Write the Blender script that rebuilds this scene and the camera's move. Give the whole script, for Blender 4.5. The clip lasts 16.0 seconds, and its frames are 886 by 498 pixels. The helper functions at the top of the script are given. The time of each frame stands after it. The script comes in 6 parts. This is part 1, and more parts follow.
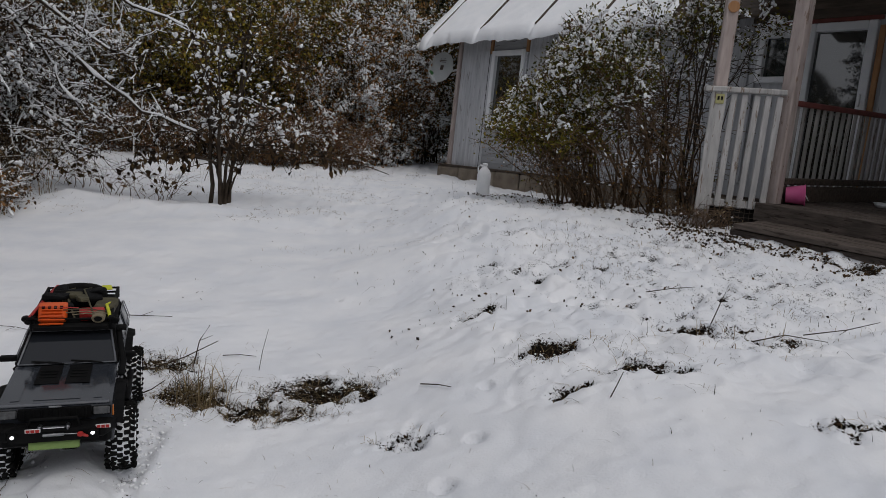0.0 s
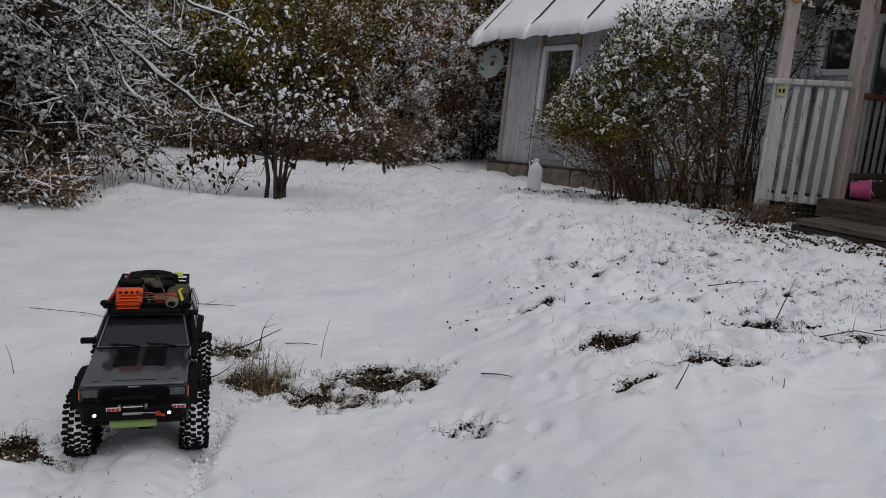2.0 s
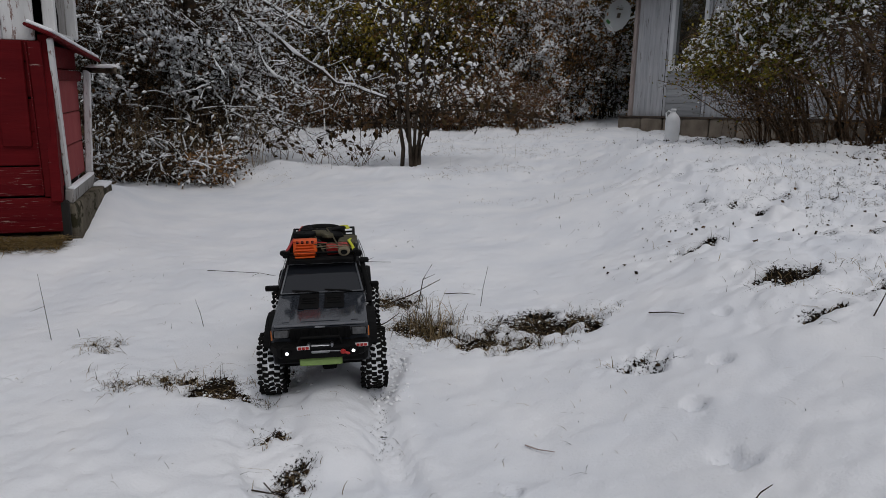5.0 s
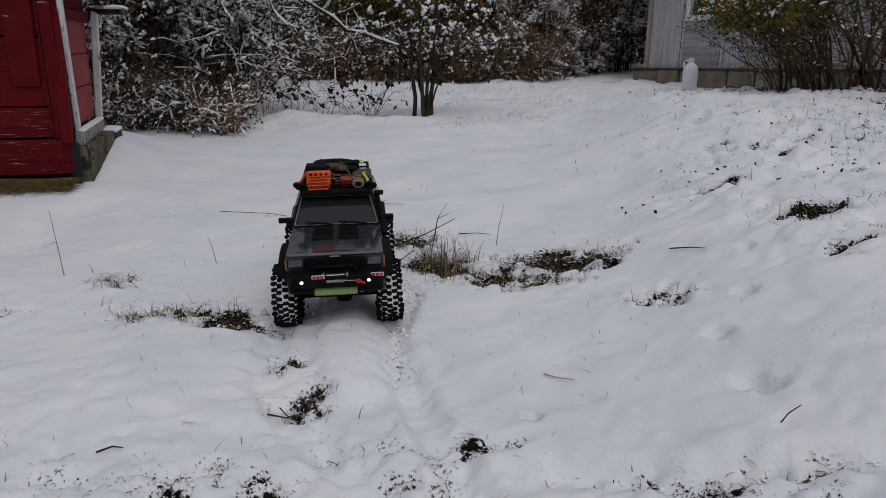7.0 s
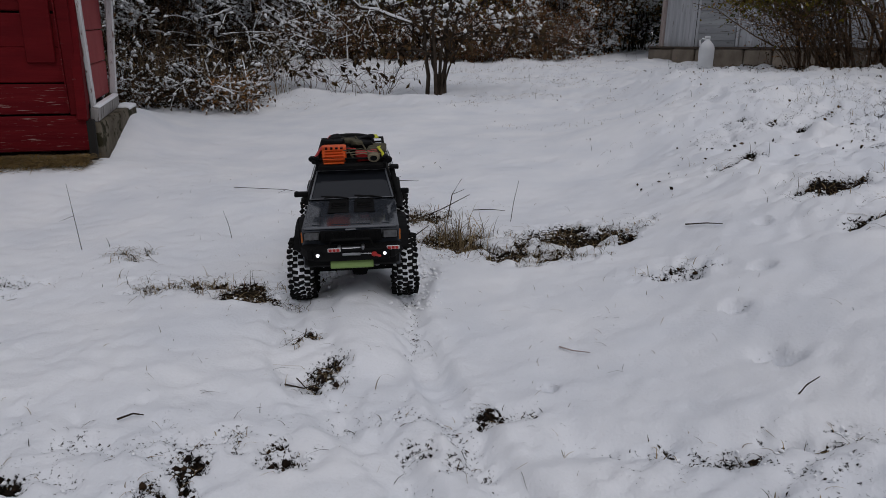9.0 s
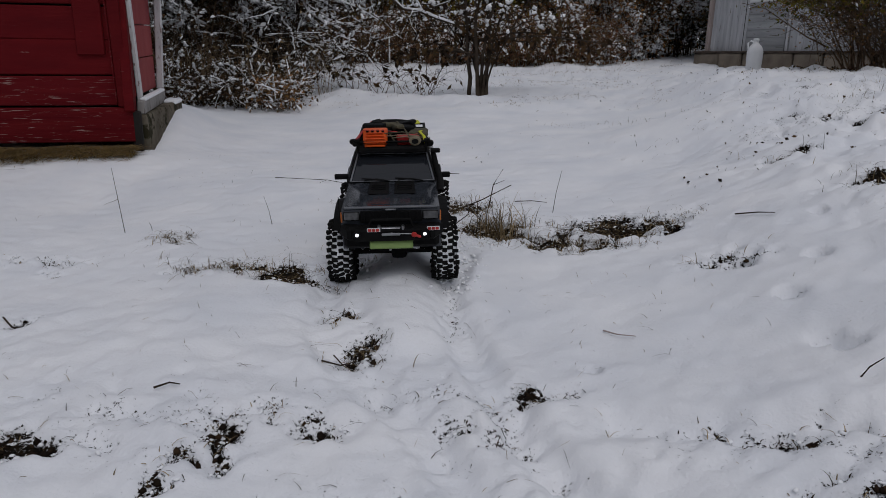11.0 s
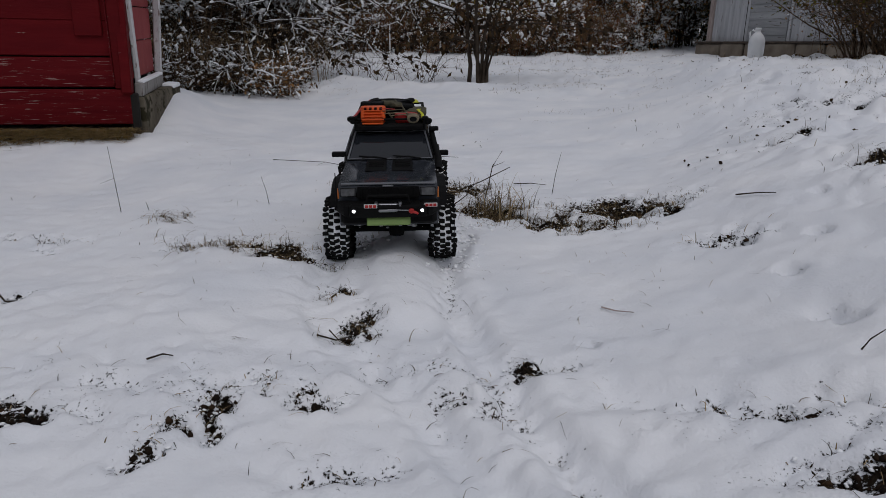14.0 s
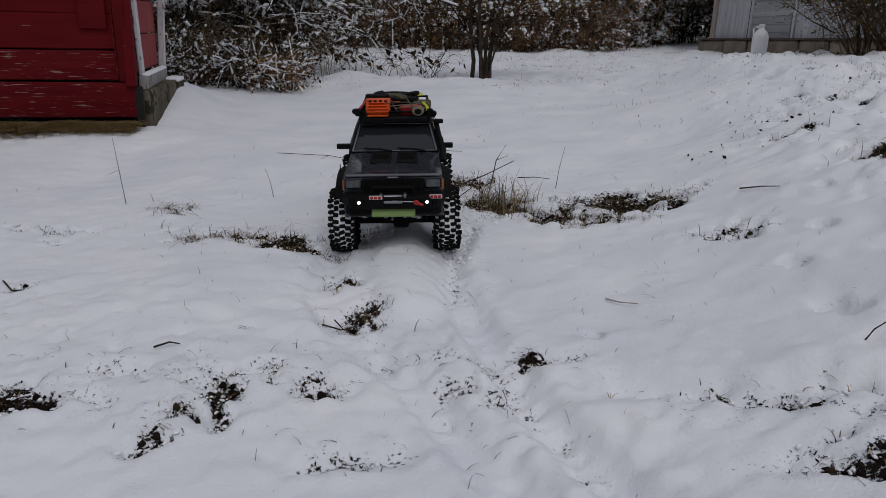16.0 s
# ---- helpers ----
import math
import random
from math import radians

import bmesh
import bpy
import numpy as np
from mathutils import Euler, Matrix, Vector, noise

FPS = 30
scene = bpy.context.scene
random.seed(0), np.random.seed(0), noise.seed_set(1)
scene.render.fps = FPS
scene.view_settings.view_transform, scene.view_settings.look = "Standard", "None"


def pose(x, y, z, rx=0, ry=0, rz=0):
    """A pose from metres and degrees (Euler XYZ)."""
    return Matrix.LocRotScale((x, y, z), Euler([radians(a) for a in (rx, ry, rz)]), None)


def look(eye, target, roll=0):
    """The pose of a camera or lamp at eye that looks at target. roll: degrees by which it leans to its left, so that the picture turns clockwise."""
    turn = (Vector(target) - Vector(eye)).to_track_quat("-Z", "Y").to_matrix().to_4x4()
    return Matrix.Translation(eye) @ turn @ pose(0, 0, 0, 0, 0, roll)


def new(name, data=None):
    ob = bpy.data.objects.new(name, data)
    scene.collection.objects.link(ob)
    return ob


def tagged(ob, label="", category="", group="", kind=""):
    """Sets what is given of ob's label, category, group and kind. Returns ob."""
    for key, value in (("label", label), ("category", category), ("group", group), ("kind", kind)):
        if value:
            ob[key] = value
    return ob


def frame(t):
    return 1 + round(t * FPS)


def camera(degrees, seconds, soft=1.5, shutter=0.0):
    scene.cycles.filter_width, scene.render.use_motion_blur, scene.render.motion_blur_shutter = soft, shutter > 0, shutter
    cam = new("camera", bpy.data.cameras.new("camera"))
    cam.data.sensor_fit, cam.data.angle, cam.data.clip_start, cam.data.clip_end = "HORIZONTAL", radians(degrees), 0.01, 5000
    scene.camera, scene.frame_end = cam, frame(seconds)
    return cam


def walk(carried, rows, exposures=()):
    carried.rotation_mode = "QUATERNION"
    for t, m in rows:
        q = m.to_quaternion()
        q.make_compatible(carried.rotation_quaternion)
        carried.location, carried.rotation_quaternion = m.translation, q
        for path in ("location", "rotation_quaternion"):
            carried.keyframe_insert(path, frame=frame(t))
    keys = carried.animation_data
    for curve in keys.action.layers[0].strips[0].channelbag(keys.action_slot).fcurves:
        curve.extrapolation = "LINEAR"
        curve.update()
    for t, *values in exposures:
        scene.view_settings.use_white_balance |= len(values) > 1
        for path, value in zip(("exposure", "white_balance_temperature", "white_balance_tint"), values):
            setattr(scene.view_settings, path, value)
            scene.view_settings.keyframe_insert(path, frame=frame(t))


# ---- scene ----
cam = camera(62.0, 16.0, soft=0.55)
PATH = [
    (0, (-0.027, -1.114, 1.178), (-0.028, 0.851, 0.805), 5.1),
    (0.5, (-0.036, -1.11, 1.173), (-0.037, 0.855, 0.799), 5.0),
    (1, (-0.061, -1.126, 1.167), (-0.14, 0.835, 0.784), 4.6),
    (1.5, (-0.074, -1.132, 1.155), (-0.18, 0.828, 0.77), 4.6),
    (2, (-0.087, -1.139, 1.147), (-0.211, 0.819, 0.757), 4.8),
    (2.5, (-0.096, -1.141, 1.137), (-0.224, 0.816, 0.746), 4.8),
    (3, (-0.11, -1.153, 1.14), (-0.281, 0.799, 0.738), 4.6),
    (3.5, (-0.133, -1.167, 1.133), (-0.405, 0.772, 0.725), 1.8),
    (4, (-0.155, -1.18, 1.118), (-0.502, 0.743, 0.695), 0.5),
    (4.5, (-0.188, -1.188, 1.081), (-0.606, 0.715, 0.631), -0.0),
    (5, (-0.216, -1.179, 1.028), (-0.668, 0.709, 0.55), -0.2),
    (7.5, (-0.243, -1.158, 0.91), (-0.717, 0.69, 0.31), -0.3),
    (8, (-0.242, -1.158, 0.907), (-0.716, 0.685, 0.294), -0.3),
    (8.5, (-0.247, -1.165, 0.904), (-0.722, 0.675, 0.28), -0.3),
    (9, (-0.255, -1.169, 0.893), (-0.754, 0.662, 0.263), -0.3),
    (9.5, (-0.254, -1.168, 0.862), (-0.782, 0.66, 0.247), -0.3),
    (12, (-0.275, -1.146, 0.784), (-0.894, 0.656, 0.178), -0.3),
    (12.5, (-0.273, -1.144, 0.781), (-0.89, 0.656, 0.166), -0.4),
    (13, (-0.273, -1.152, 0.753), (-0.887, 0.647, 0.132), -0.4),
    (13.5, (-0.265, -1.146, 0.741), (-0.873, 0.654, 0.117), -0.2),
    (14, (-0.262, -1.149, 0.744), (-0.86, 0.654, 0.119), -0.0),
    (14.5, (-0.266, -1.155, 0.745), (-0.864, 0.649, 0.12), 0.1),
    (15, (-0.269, -1.164, 0.738), (-0.87, 0.637, 0.111), 0.1),
    (15.5, (-0.266, -1.164, 0.736), (-0.868, 0.635, 0.104), 0.1),
    (16, (-0.267, -1.164, 0.731), (-0.868, 0.635, 0.098), 0.2),
]
walk(cam, [(t, look(eye, target, roll)) for t, eye, target, roll in PATH],
     exposures=[(0, -0.03, 6500, 11), (5, -0.05, 6430, 11), (9, -0.20, 6280, 13), (12, -0.24, 6260, 13), (16, -0.22, 6260, 13)])

# ---------------------------------------------------------------- light
world = bpy.data.worlds.new("world")
scene.world = world
world.use_nodes = True
wn = world.node_tree.nodes
sky = wn.new("ShaderNodeTexSky")
sky.sky_type = 'NISHITA'
sky.sun_disc = False
sky.sun_elevation, sky.sun_rotation = radians(56), radians(143)
sky.air_density, sky.dust_density, sky.ozone_density = 1.0, 4.0, 1.0
overcast = wn.new("ShaderNodeMixRGB")
overcast.inputs[0].default_value = 0.8
overcast.inputs[2].default_value = (6.08, 6.15, 6.36, 1)
world.node_tree.links.new(sky.outputs[0], overcast.inputs[1])
world.node_tree.links.new(overcast.outputs[0], wn["Background"].inputs[0])
wn["Background"].inputs[1].default_value = 0.077

sun_data = bpy.data.lights.new("sun", 'SUN')
sun_data.energy, sun_data.angle, sun_data.color = 0.66, radians(36), (1.0, 0.98, 0.95)
sun = new("sun", sun_data)
sun.matrix_world = look((4.6, -3.2, 11.5), (0, 3, 0))


# ---------------------------------------------------------------- materials
def material(name, a, b=None, scale=8.0, rough=0.8, bump=0.3, detail=6.0, metal=0.0, stretch=(1, 1, 1),
             spots=None, spot_scale=30.0, spot_at=0.62, vary=0.0, island=0.0, bump_scale=None, spec=0.3, dist=0.01):
    """Two-colour noise paint with optional worn spots, per-piece variation and relief."""
    m = bpy.data.materials.new(name)
    m.use_nodes = True
    nt = m.node_tree
    n, l = nt.nodes, nt.links
    p = n["Principled BSDF"]
    p.inputs["Roughness"].default_value = rough
    p.inputs["Metallic"].default_value = metal
    p.inputs["Specular IOR Level"].default_value = spec
    tc = n.new("ShaderNodeTexCoord")
    mp = n.new("ShaderNodeMapping")
    mp.inputs["Scale"].default_value = stretch
    l.new(tc.outputs["Object"], mp.inputs[0])
    nz = n.new("ShaderNodeTexNoise")
    nz.inputs["Scale"].default_value, nz.inputs["Detail"].default_value = scale, detail
    l.new(mp.outputs[0], nz.inputs["Vector"])
    ramp = n.new("ShaderNodeMapRange")
    ramp.inputs[1].default_value, ramp.inputs[2].default_value = 0.3, 0.7
    l.new(nz.outputs[0], ramp.inputs[0])
    mix = n.new("ShaderNodeMixRGB")
    mix.inputs[1].default_value, mix.inputs[2].default_value = (*a, 1), (*(b or a), 1)
    l.new(ramp.outputs[0], mix.inputs[0])
    col = mix.outputs[0]
    if spots:
        nz2 = n.new("ShaderNodeTexNoise")
        nz2.inputs["Scale"].default_value, nz2.inputs["Detail"].default_value = spot_scale, 8.0
        nz2.inputs["Roughness"].default_value = 0.65
        l.new(mp.outputs[0], nz2.inputs["Vector"])
        r2 = n.new("ShaderNodeMapRange")
        r2.inputs[1].default_value, r2.inputs[2].default_value = spot_at, spot_at + 0.05
        l.new(nz2.outputs[0], r2.inputs[0])
        mx2 = n.new("ShaderNodeMixRGB")
        mx2.inputs[2].default_value = (*spots, 1)
        l.new(r2.outputs[0], mx2.inputs[0])
        l.new(col, mx2.inputs[1])
        col = mx2.outputs[0]
    if vary or island:
        hsv = n.new("ShaderNodeHueSaturation")
        mr = n.new("ShaderNodeMapRange")
        k = vary or island
        mr.inputs[3].default_value, mr.inputs[4].default_value = 1 - k, 1 + k
        if vary:
            src = n.new("ShaderNodeObjectInfo").outputs["Random"]
        else:
            src = n.new("ShaderNodeNewGeometry").outputs["Random Per Island"]
        l.new(src, mr.inputs[0])
        l.new(mr.outputs[0], hsv.inputs["Value"])
        l.new(col, hsv.inputs["Color"])
        col = hsv.outputs[0]
    l.new(col, p.inputs["Base Color"])
    if bump:
        nb = n.new("ShaderNodeTexNoise")
        nb.inputs["Scale"].default_value, nb.inputs["Detail"].default_value = bump_scale or scale * 4, 6.0
        l.new(mp.outputs[0], nb.inputs["Vector"])
        bp = n.new("ShaderNodeBump")
        bp.inputs["Strength"].default_value, bp.inputs["Distance"].default_value = bump, dist
        l.new(nb.outputs[0], bp.inputs["Height"])
        l.new(bp.outputs[0], p.inputs["Normal"])
    return m


def leaf_material(name, colours, rough=0.7):
    """Foliage whose colour differs from leaf to leaf."""
    m = bpy.data.materials.new(name)
    m.use_nodes = True
    n, l = m.node_tree.nodes, m.node_tree.links
    p = n["Principled BSDF"]
    p.inputs["Roughness"].default_value = rough
    p.inputs["Specular IOR Level"].default_value = 0.08
    geo = n.new("ShaderNodeNewGeometry")
    ramp = n.new("ShaderNodeValToRGB")
    ramp.color_ramp.interpolation = 'CONSTANT'
    while len(ramp.color_ramp.elements) < len(colours):
        ramp.color_ramp.elements.new(0.5)
    for i, c in enumerate(colours):
        ramp.color_ramp.elements[i].position = i / len(colours)
        ramp.color_ramp.elements[i].color = (*c, 1)
    l.new(geo.outputs["Random Per Island"], ramp.inputs[0])
    l.new(ramp.outputs[0], p.inputs["Base Color"])
    return m


def snow_ground_material():
    """Snow with real bare spots of soil and wet grass where the snow sheet has holes; in footprints the specks also
    imitate shade.
    """
    m = material("ground_snow", (0.755, 0.78, 0.825), (0.875, 0.885, 0.905), scale=2.6, rough=0.65, bump=0.42, bump_scale=110.0, dist=0.007)
    n, l = m.node_tree.nodes, m.node_tree.links
    p = n["Principled BSDF"]
    p.inputs["Specular IOR Level"].default_value = 0.05
    src = p.inputs["Base Color"].links[0].from_socket
    at = n.new("ShaderNodeAttribute")
    at.attribute_name = "bare"
    tc = n.new("ShaderNodeTexCoord")
    nz = n.new("ShaderNodeTexNoise")
    nz.inputs["Scale"].default_value, nz.inputs["Detail"].default_value = 95.0, 10.0
    nz.inputs["Roughness"].default_value = 0.7
    l.new(tc.outputs["Object"], nz.inputs["Vector"])
    add = n.new("ShaderNodeMath")
    add.operation = 'ADD'
    l.new(at.outputs["Fac"], add.inputs[0])
    sharp = n.new("ShaderNodeMapRange")
    sharp.clamp = False
    sharp.inputs[1].default_value, sharp.inputs[2].default_value, sharp.inputs[3].default_value, sharp.inputs[4].default_value = 0.0, 1.0, -0.55, 1.55
    l.new(nz.outputs[0], sharp.inputs[0])
    l.new(sharp.outputs[0], add.inputs[1])
    r = n.new("ShaderNodeMapRange")
    r.inputs[1].default_value, r.inputs[2].default_value = 0.98, 1.10
    l.new(add.outputs[0], r.inputs[0])
    soil = n.new("ShaderNodeMixRGB")
    soil.inputs[1].default_value, soil.inputs[2].default_value = (0.006, 0.005, 0.004, 1), (0.030, 0.021, 0.012, 1)
    nz2 = n.new("ShaderNodeTexNoise")
    nz2.inputs["Scale"].default_value, nz2.inputs["Detail"].default_value = 90.0, 8.0
    l.new(tc.outputs["Object"], nz2.inputs["Vector"])
    r2 = n.new("ShaderNodeMapRange")
    r2.inputs[1].default_value, r2.inputs[2].default_value = 0.4, 0.75
    l.new(nz2.outputs[0], r2.inputs[0])
    l.new(r2.outputs[0], soil.inputs[0])
    mix = n.new("ShaderNodeMixRGB")
    l.new(r.outputs[0], mix.inputs[0])
    l.new(src, mix.inputs[1])
    l.new(soil.outputs[0], mix.inputs[2])
    l.new(mix.outputs[0], p.inputs["Base Color"])
    lump = n.new("ShaderNodeMath")
    lump.operation = 'MULTIPLY'
    l.new(nz2.outputs[0], lump.inputs[0])
    l.new(r.outputs[0], lump.inputs[1])
    rough_soil = n.new("ShaderNodeBump")
    rough_soil.inputs["Strength"].default_value, rough_soil.inputs["Distance"].default_value = 0.6, 0.012
    l.new(lump.outputs[0], rough_soil.inputs["Height"])
    l.new(p.inputs["Normal"].links[0].from_socket, rough_soil.inputs["Normal"])
    # soft hummocks of grass under the snow
    nz3 = n.new("ShaderNodeTexNoise")
    nz3.inputs["Scale"].default_value, nz3.inputs["Detail"].default_value = 9.0, 2.5
    l.new(tc.outputs["Object"], nz3.inputs["Vector"])
    hummock = n.new("ShaderNodeBump")
    hummock.inputs["Strength"].default_value, hummock.inputs["Distance"].default_value = 0.22, 0.03
    l.new(nz3.outputs[0], hummock.inputs["Height"])
    l.new(rough_soil.outputs[0], hummock.inputs["Normal"])
    l.new(hummock.outputs[0], p.inputs["Normal"])
    return m


def glass_material(name, tint=(0.02, 0.022, 0.022), rough=0.04, spec=0.6):
    """Window glass over a dark room: glossy, nearly black behind."""
    m = bpy.data.materials.new(name)
    m.use_nodes = True
    p = m.node_tree.nodes["Principled BSDF"]
    p.inputs["Base Color"].default_value = (*tint, 1)
    p.inputs["Roughness"].default_value = rough
    p.inputs["Specular IOR Level"].default_value = spec
    p.inputs["IOR"].default_value = 1.5 if spec < .5 else 2.1
    return m


M = dict(
    ground=snow_ground_material(),
    snow=material("snow", (0.86, 0.88, 0.91), (0.92, 0.93, 0.95), scale=5, rough=0.65, bump=0.4, bump_scale=40, dist=0.01),
    boards=material("grey_boards", (0.36, 0.37, 0.39), (0.52, 0.53, 0.55), scale=3, stretch=(6, 6, 0.6), rough=0.85, bump=0.3, spots=(0.20, 0.19, 0.18), spot_scale=5, spot_at=0.6, vary=0.08),
    boards_h=material("grey_lap_boards", (0.26, 0.27, 0.28), (0.38, 0.39, 0.40), scale=3, stretch=(0.6, 6, 6), rough=0.85, bump=0.3, spots=(0.14, 0.13, 0.12), spot_scale=6, spot_at=0.6, vary=0.12),
    white_frame=material("white_frame", (0.66, 0.68, 0.70), (0.74, 0.75, 0.76), scale=6, rough=0.45, bump=0.05),
    bare_wood=material("weathered_wood", (0.31, 0.255, 0.235), (0.47, 0.40, 0.375), scale=6, stretch=(4, 4, 0.6), rough=0.85, bump=0.4, spots=(0.20, 0.14, 0.11), spot_scale=8, spot_at=0.60, vary=0.1),
    orange_wood=material("raw_wood", (0.30, 0.15, 0.07), (0.42, 0.23, 0.11), scale=6, stretch=(4, 4, 0.6), rough=0.8, bump=0.2),
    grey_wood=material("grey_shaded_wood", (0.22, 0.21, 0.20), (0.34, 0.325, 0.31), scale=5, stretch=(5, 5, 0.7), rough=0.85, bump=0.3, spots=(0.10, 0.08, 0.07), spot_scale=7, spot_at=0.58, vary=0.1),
    step_wood=material("worn_step_wood", (0.050, 0.041, 0.035), (0.130, 0.105, 0.090), scale=6, stretch=(0.8, 5, 5), rough=0.8, bump=0.4, spots=(0.04, 0.03, 0.025), spot_scale=9, spot_at=0.56, vary=0.3),
    pale_wood=material("pale_painted_wood", (0.36, 0.355, 0.35), (0.58, 0.57, 0.56), scale=5, stretch=(5, 5, 0.7), rough=0.85, bump=0.3, spots=(0.24, 0.19, 0.15), spot_scale=7, spot_at=0.58, vary=0.08),
    dark_wood=material("wet_dark_wood", (0.050, 0.038, 0.030), (0.115, 0.088, 0.068), scale=6, stretch=(0.8, 5, 5), rough=0.7, bump=0.4, vary=0.15),
    red_rail=material("red_brown_rail", (0.13, 0.035, 0.03), (0.20, 0.06, 0.05), scale=6, rough=0.6, bump=0.2),
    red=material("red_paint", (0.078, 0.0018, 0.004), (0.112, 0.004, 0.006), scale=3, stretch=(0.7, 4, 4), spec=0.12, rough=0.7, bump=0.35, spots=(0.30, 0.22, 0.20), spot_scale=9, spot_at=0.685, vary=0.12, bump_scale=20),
    red_pale=material("pale_red_paint", (0.22, 0.030, 0.035), (0.29, 0.055, 0.055), scale=3, rough=0.75, bump=0.3, spots=(0.36, 0.25, 0.23), spot_scale=9, spot_at=0.68, vary=0.1),
    red_worn=material("worn_red_paint", (0.080, 0.002, 0.005), (0.125, 0.007, 0.009), scale=3, stretch=(0.35, 6, 6), spec=0.12, rough=0.8, bump=0.5, spots=(0.30, 0.20, 0.18), spot_scale=22, spot_at=0.605, bump_scale=24),
    white_trim=material("worn_white_trim", (0.60, 0.60, 0.60), (0.74, 0.74, 0.73), scale=6, stretch=(4, 4, 0.8), rough=0.8, bump=0.3, spots=(0.30, 0.25, 0.22), spot_scale=12, spot_at=0.62),
    white_worn=material("flaking_white_paint", (0.52, 0.52, 0.52), (0.68, 0.68, 0.68), scale=5, stretch=(3, 3, 0.7), rough=0.85, bump=0.35, spots=(0.24, 0.17, 0.15), spot_scale=14, spot_at=0.57, bump_scale=30),
    concrete=material("mossy_concrete", (0.060, 0.050, 0.038), (0.19, 0.165, 0.125), scale=6, rough=0.95, bump=0.8, spots=(0.035, 0.032, 0.018), spot_scale=9, spot_at=0.52, spec=0.1),
    stone=material("foundation_stone", (0.14, 0.115, 0.09), (0.26, 0.22, 0.175), scale=5, rough=0.95, bump=0.6, vary=0.2),
    bark=material("bark", (0.028, 0.022, 0.017), (0.075, 0.058, 0.044), scale=12, rough=0.9, bump=0.5, spec=0.08),
    twig=material("twigs", (0.075, 0.050, 0.032), (0.22, 0.150, 0.100), scale=20, rough=0.9, bump=0.0, island=0.4, spec=0.08),
    stalk=material("dead_stalks", (0.16, 0.115, 0.07), (0.34, 0.26, 0.17), scale=20, rough=0.9, bump=0.0, island=0.35, spec=0.08),
    straw=leaf_material("straw", [(0.34, 0.26, 0.15), (0.20, 0.145, 0.08), (0.07, 0.048, 0.028), (0.03, 0.022, 0.014), (0.15, 0.115, 0.06)], 0.8),
    hay=leaf_material("hay", [(0.32, 0.22, 0.10), (0.19, 0.135, 0.055), (0.07, 0.05, 0.024), (0.25, 0.17, 0.07)], 0.85),
    clod=leaf_material("clod", [(0.012, 0.008, 0.006), (0.024, 0.015, 0.010), (0.042, 0.026, 0.015), (0.016, 0.011, 0.007)], 0.9),
    glass=glass_material("window_glass"),
    dish=material("dish_grey", (0.70, 0.73, 0.73), (0.78, 0.80, 0.80), scale=3, rough=0.5, bump=0.03),
    dark=material("dark_gap", (0.012, 0.011, 0.010), (0.02, 0.018, 0.016), scale=6, rough=0.9, bump=0.0),
)
M_LEAF = dict(
    hedge=leaf_material("hedge_leaves", [(0.069, 0.056, 0.025), (0.177, 0.113, 0.043), (0.292, 0.171, 0.069), (0.131, 0.116, 0.033), (0.032, 0.026, 0.015)]),
    brown=leaf_material("brown_leaves", [(0.242, 0.123, 0.046), (0.335, 0.183, 0.078), (0.139, 0.083, 0.036), (0.046, 0.032, 0.017)]),
    olive=leaf_material("olive_leaves", [(0.238, 0.196, 0.031), (0.322, 0.245, 0.048), (0.126, 0.109, 0.025), (0.210, 0.115, 0.039), (0.053, 0.045, 0.017)]),
    lilac=leaf_material("lilac_leaves", [(0.100, 0.100, 0.018), (0.165, 0.135, 0.022), (0.026, 0.028, 0.010), (0.090, 0.052, 0.020), (0.045, 0.042, 0.013)]),
    lilac_low=leaf_material("yellowing_lilac_leaves", [(0.150, 0.135, 0.022), (0.230, 0.180, 0.028), (0.060, 0.060, 0.014), (0.110, 0.070, 0.022)]),
    russet=leaf_material("russet_leaves", [(0.147, 0.064, 0.034), (0.190, 0.103, 0.053), (0.078, 0.045, 0.025), (0.224, 0.147, 0.078)]),
    dry=leaf_material("dry_leaves", [(0.040, 0.025, 0.013), (0.100, 0.058, 0.028), (0.018, 0.012, 0.008), (0.060, 0.040, 0.018)]),
    spruce=leaf_material("spruce_needles", [(0.010, 0.015, 0.008), (0.016, 0.022, 0.011), (0.024, 0.029, 0.015)]),
)


# ---------------------------------------------------------------- building blocks
def mesh_object(name, verts, faces, mat, parent=None, label="", smooth=False):
    me = bpy.data.meshes.new(name)
    if isinstance(verts, np.ndarray) and isinstance(faces, np.ndarray):
        k = faces.shape[1]
        me.vertices.add(len(verts))
        me.vertices.foreach_set("co", verts.astype(np.float32).ravel())
        me.loops.add(faces.size)
        me.loops.foreach_set("vertex_index", faces.astype(np.int32).ravel())
        me.polygons.add(len(faces))
        me.polygons.foreach_set("loop_start", np.arange(0, faces.size, k, dtype=np.int32))
        me.polygons.foreach_set("loop_total", np.full(len(faces), k, dtype=np.int32))
        me.update(calc_edges=True)
    else:
        me.from_pydata([tuple(v) for v in verts], [], [tuple(f) for f in faces])
        me.update()
    if smooth:
        me.polygons.foreach_set("use_smooth", np.ones(len(me.polygons), dtype=bool))
    me.materials.append(mat)
    ob = new(name, me)
    if parent:
        ob.parent = parent
    if label:
        tagged(ob, label)
    if name in ("branchwork", "foliage", "snow_cover", "snow_cap", "blade_tuft", "litter"):
        tagged(ob, kind="stuff")
    return ob


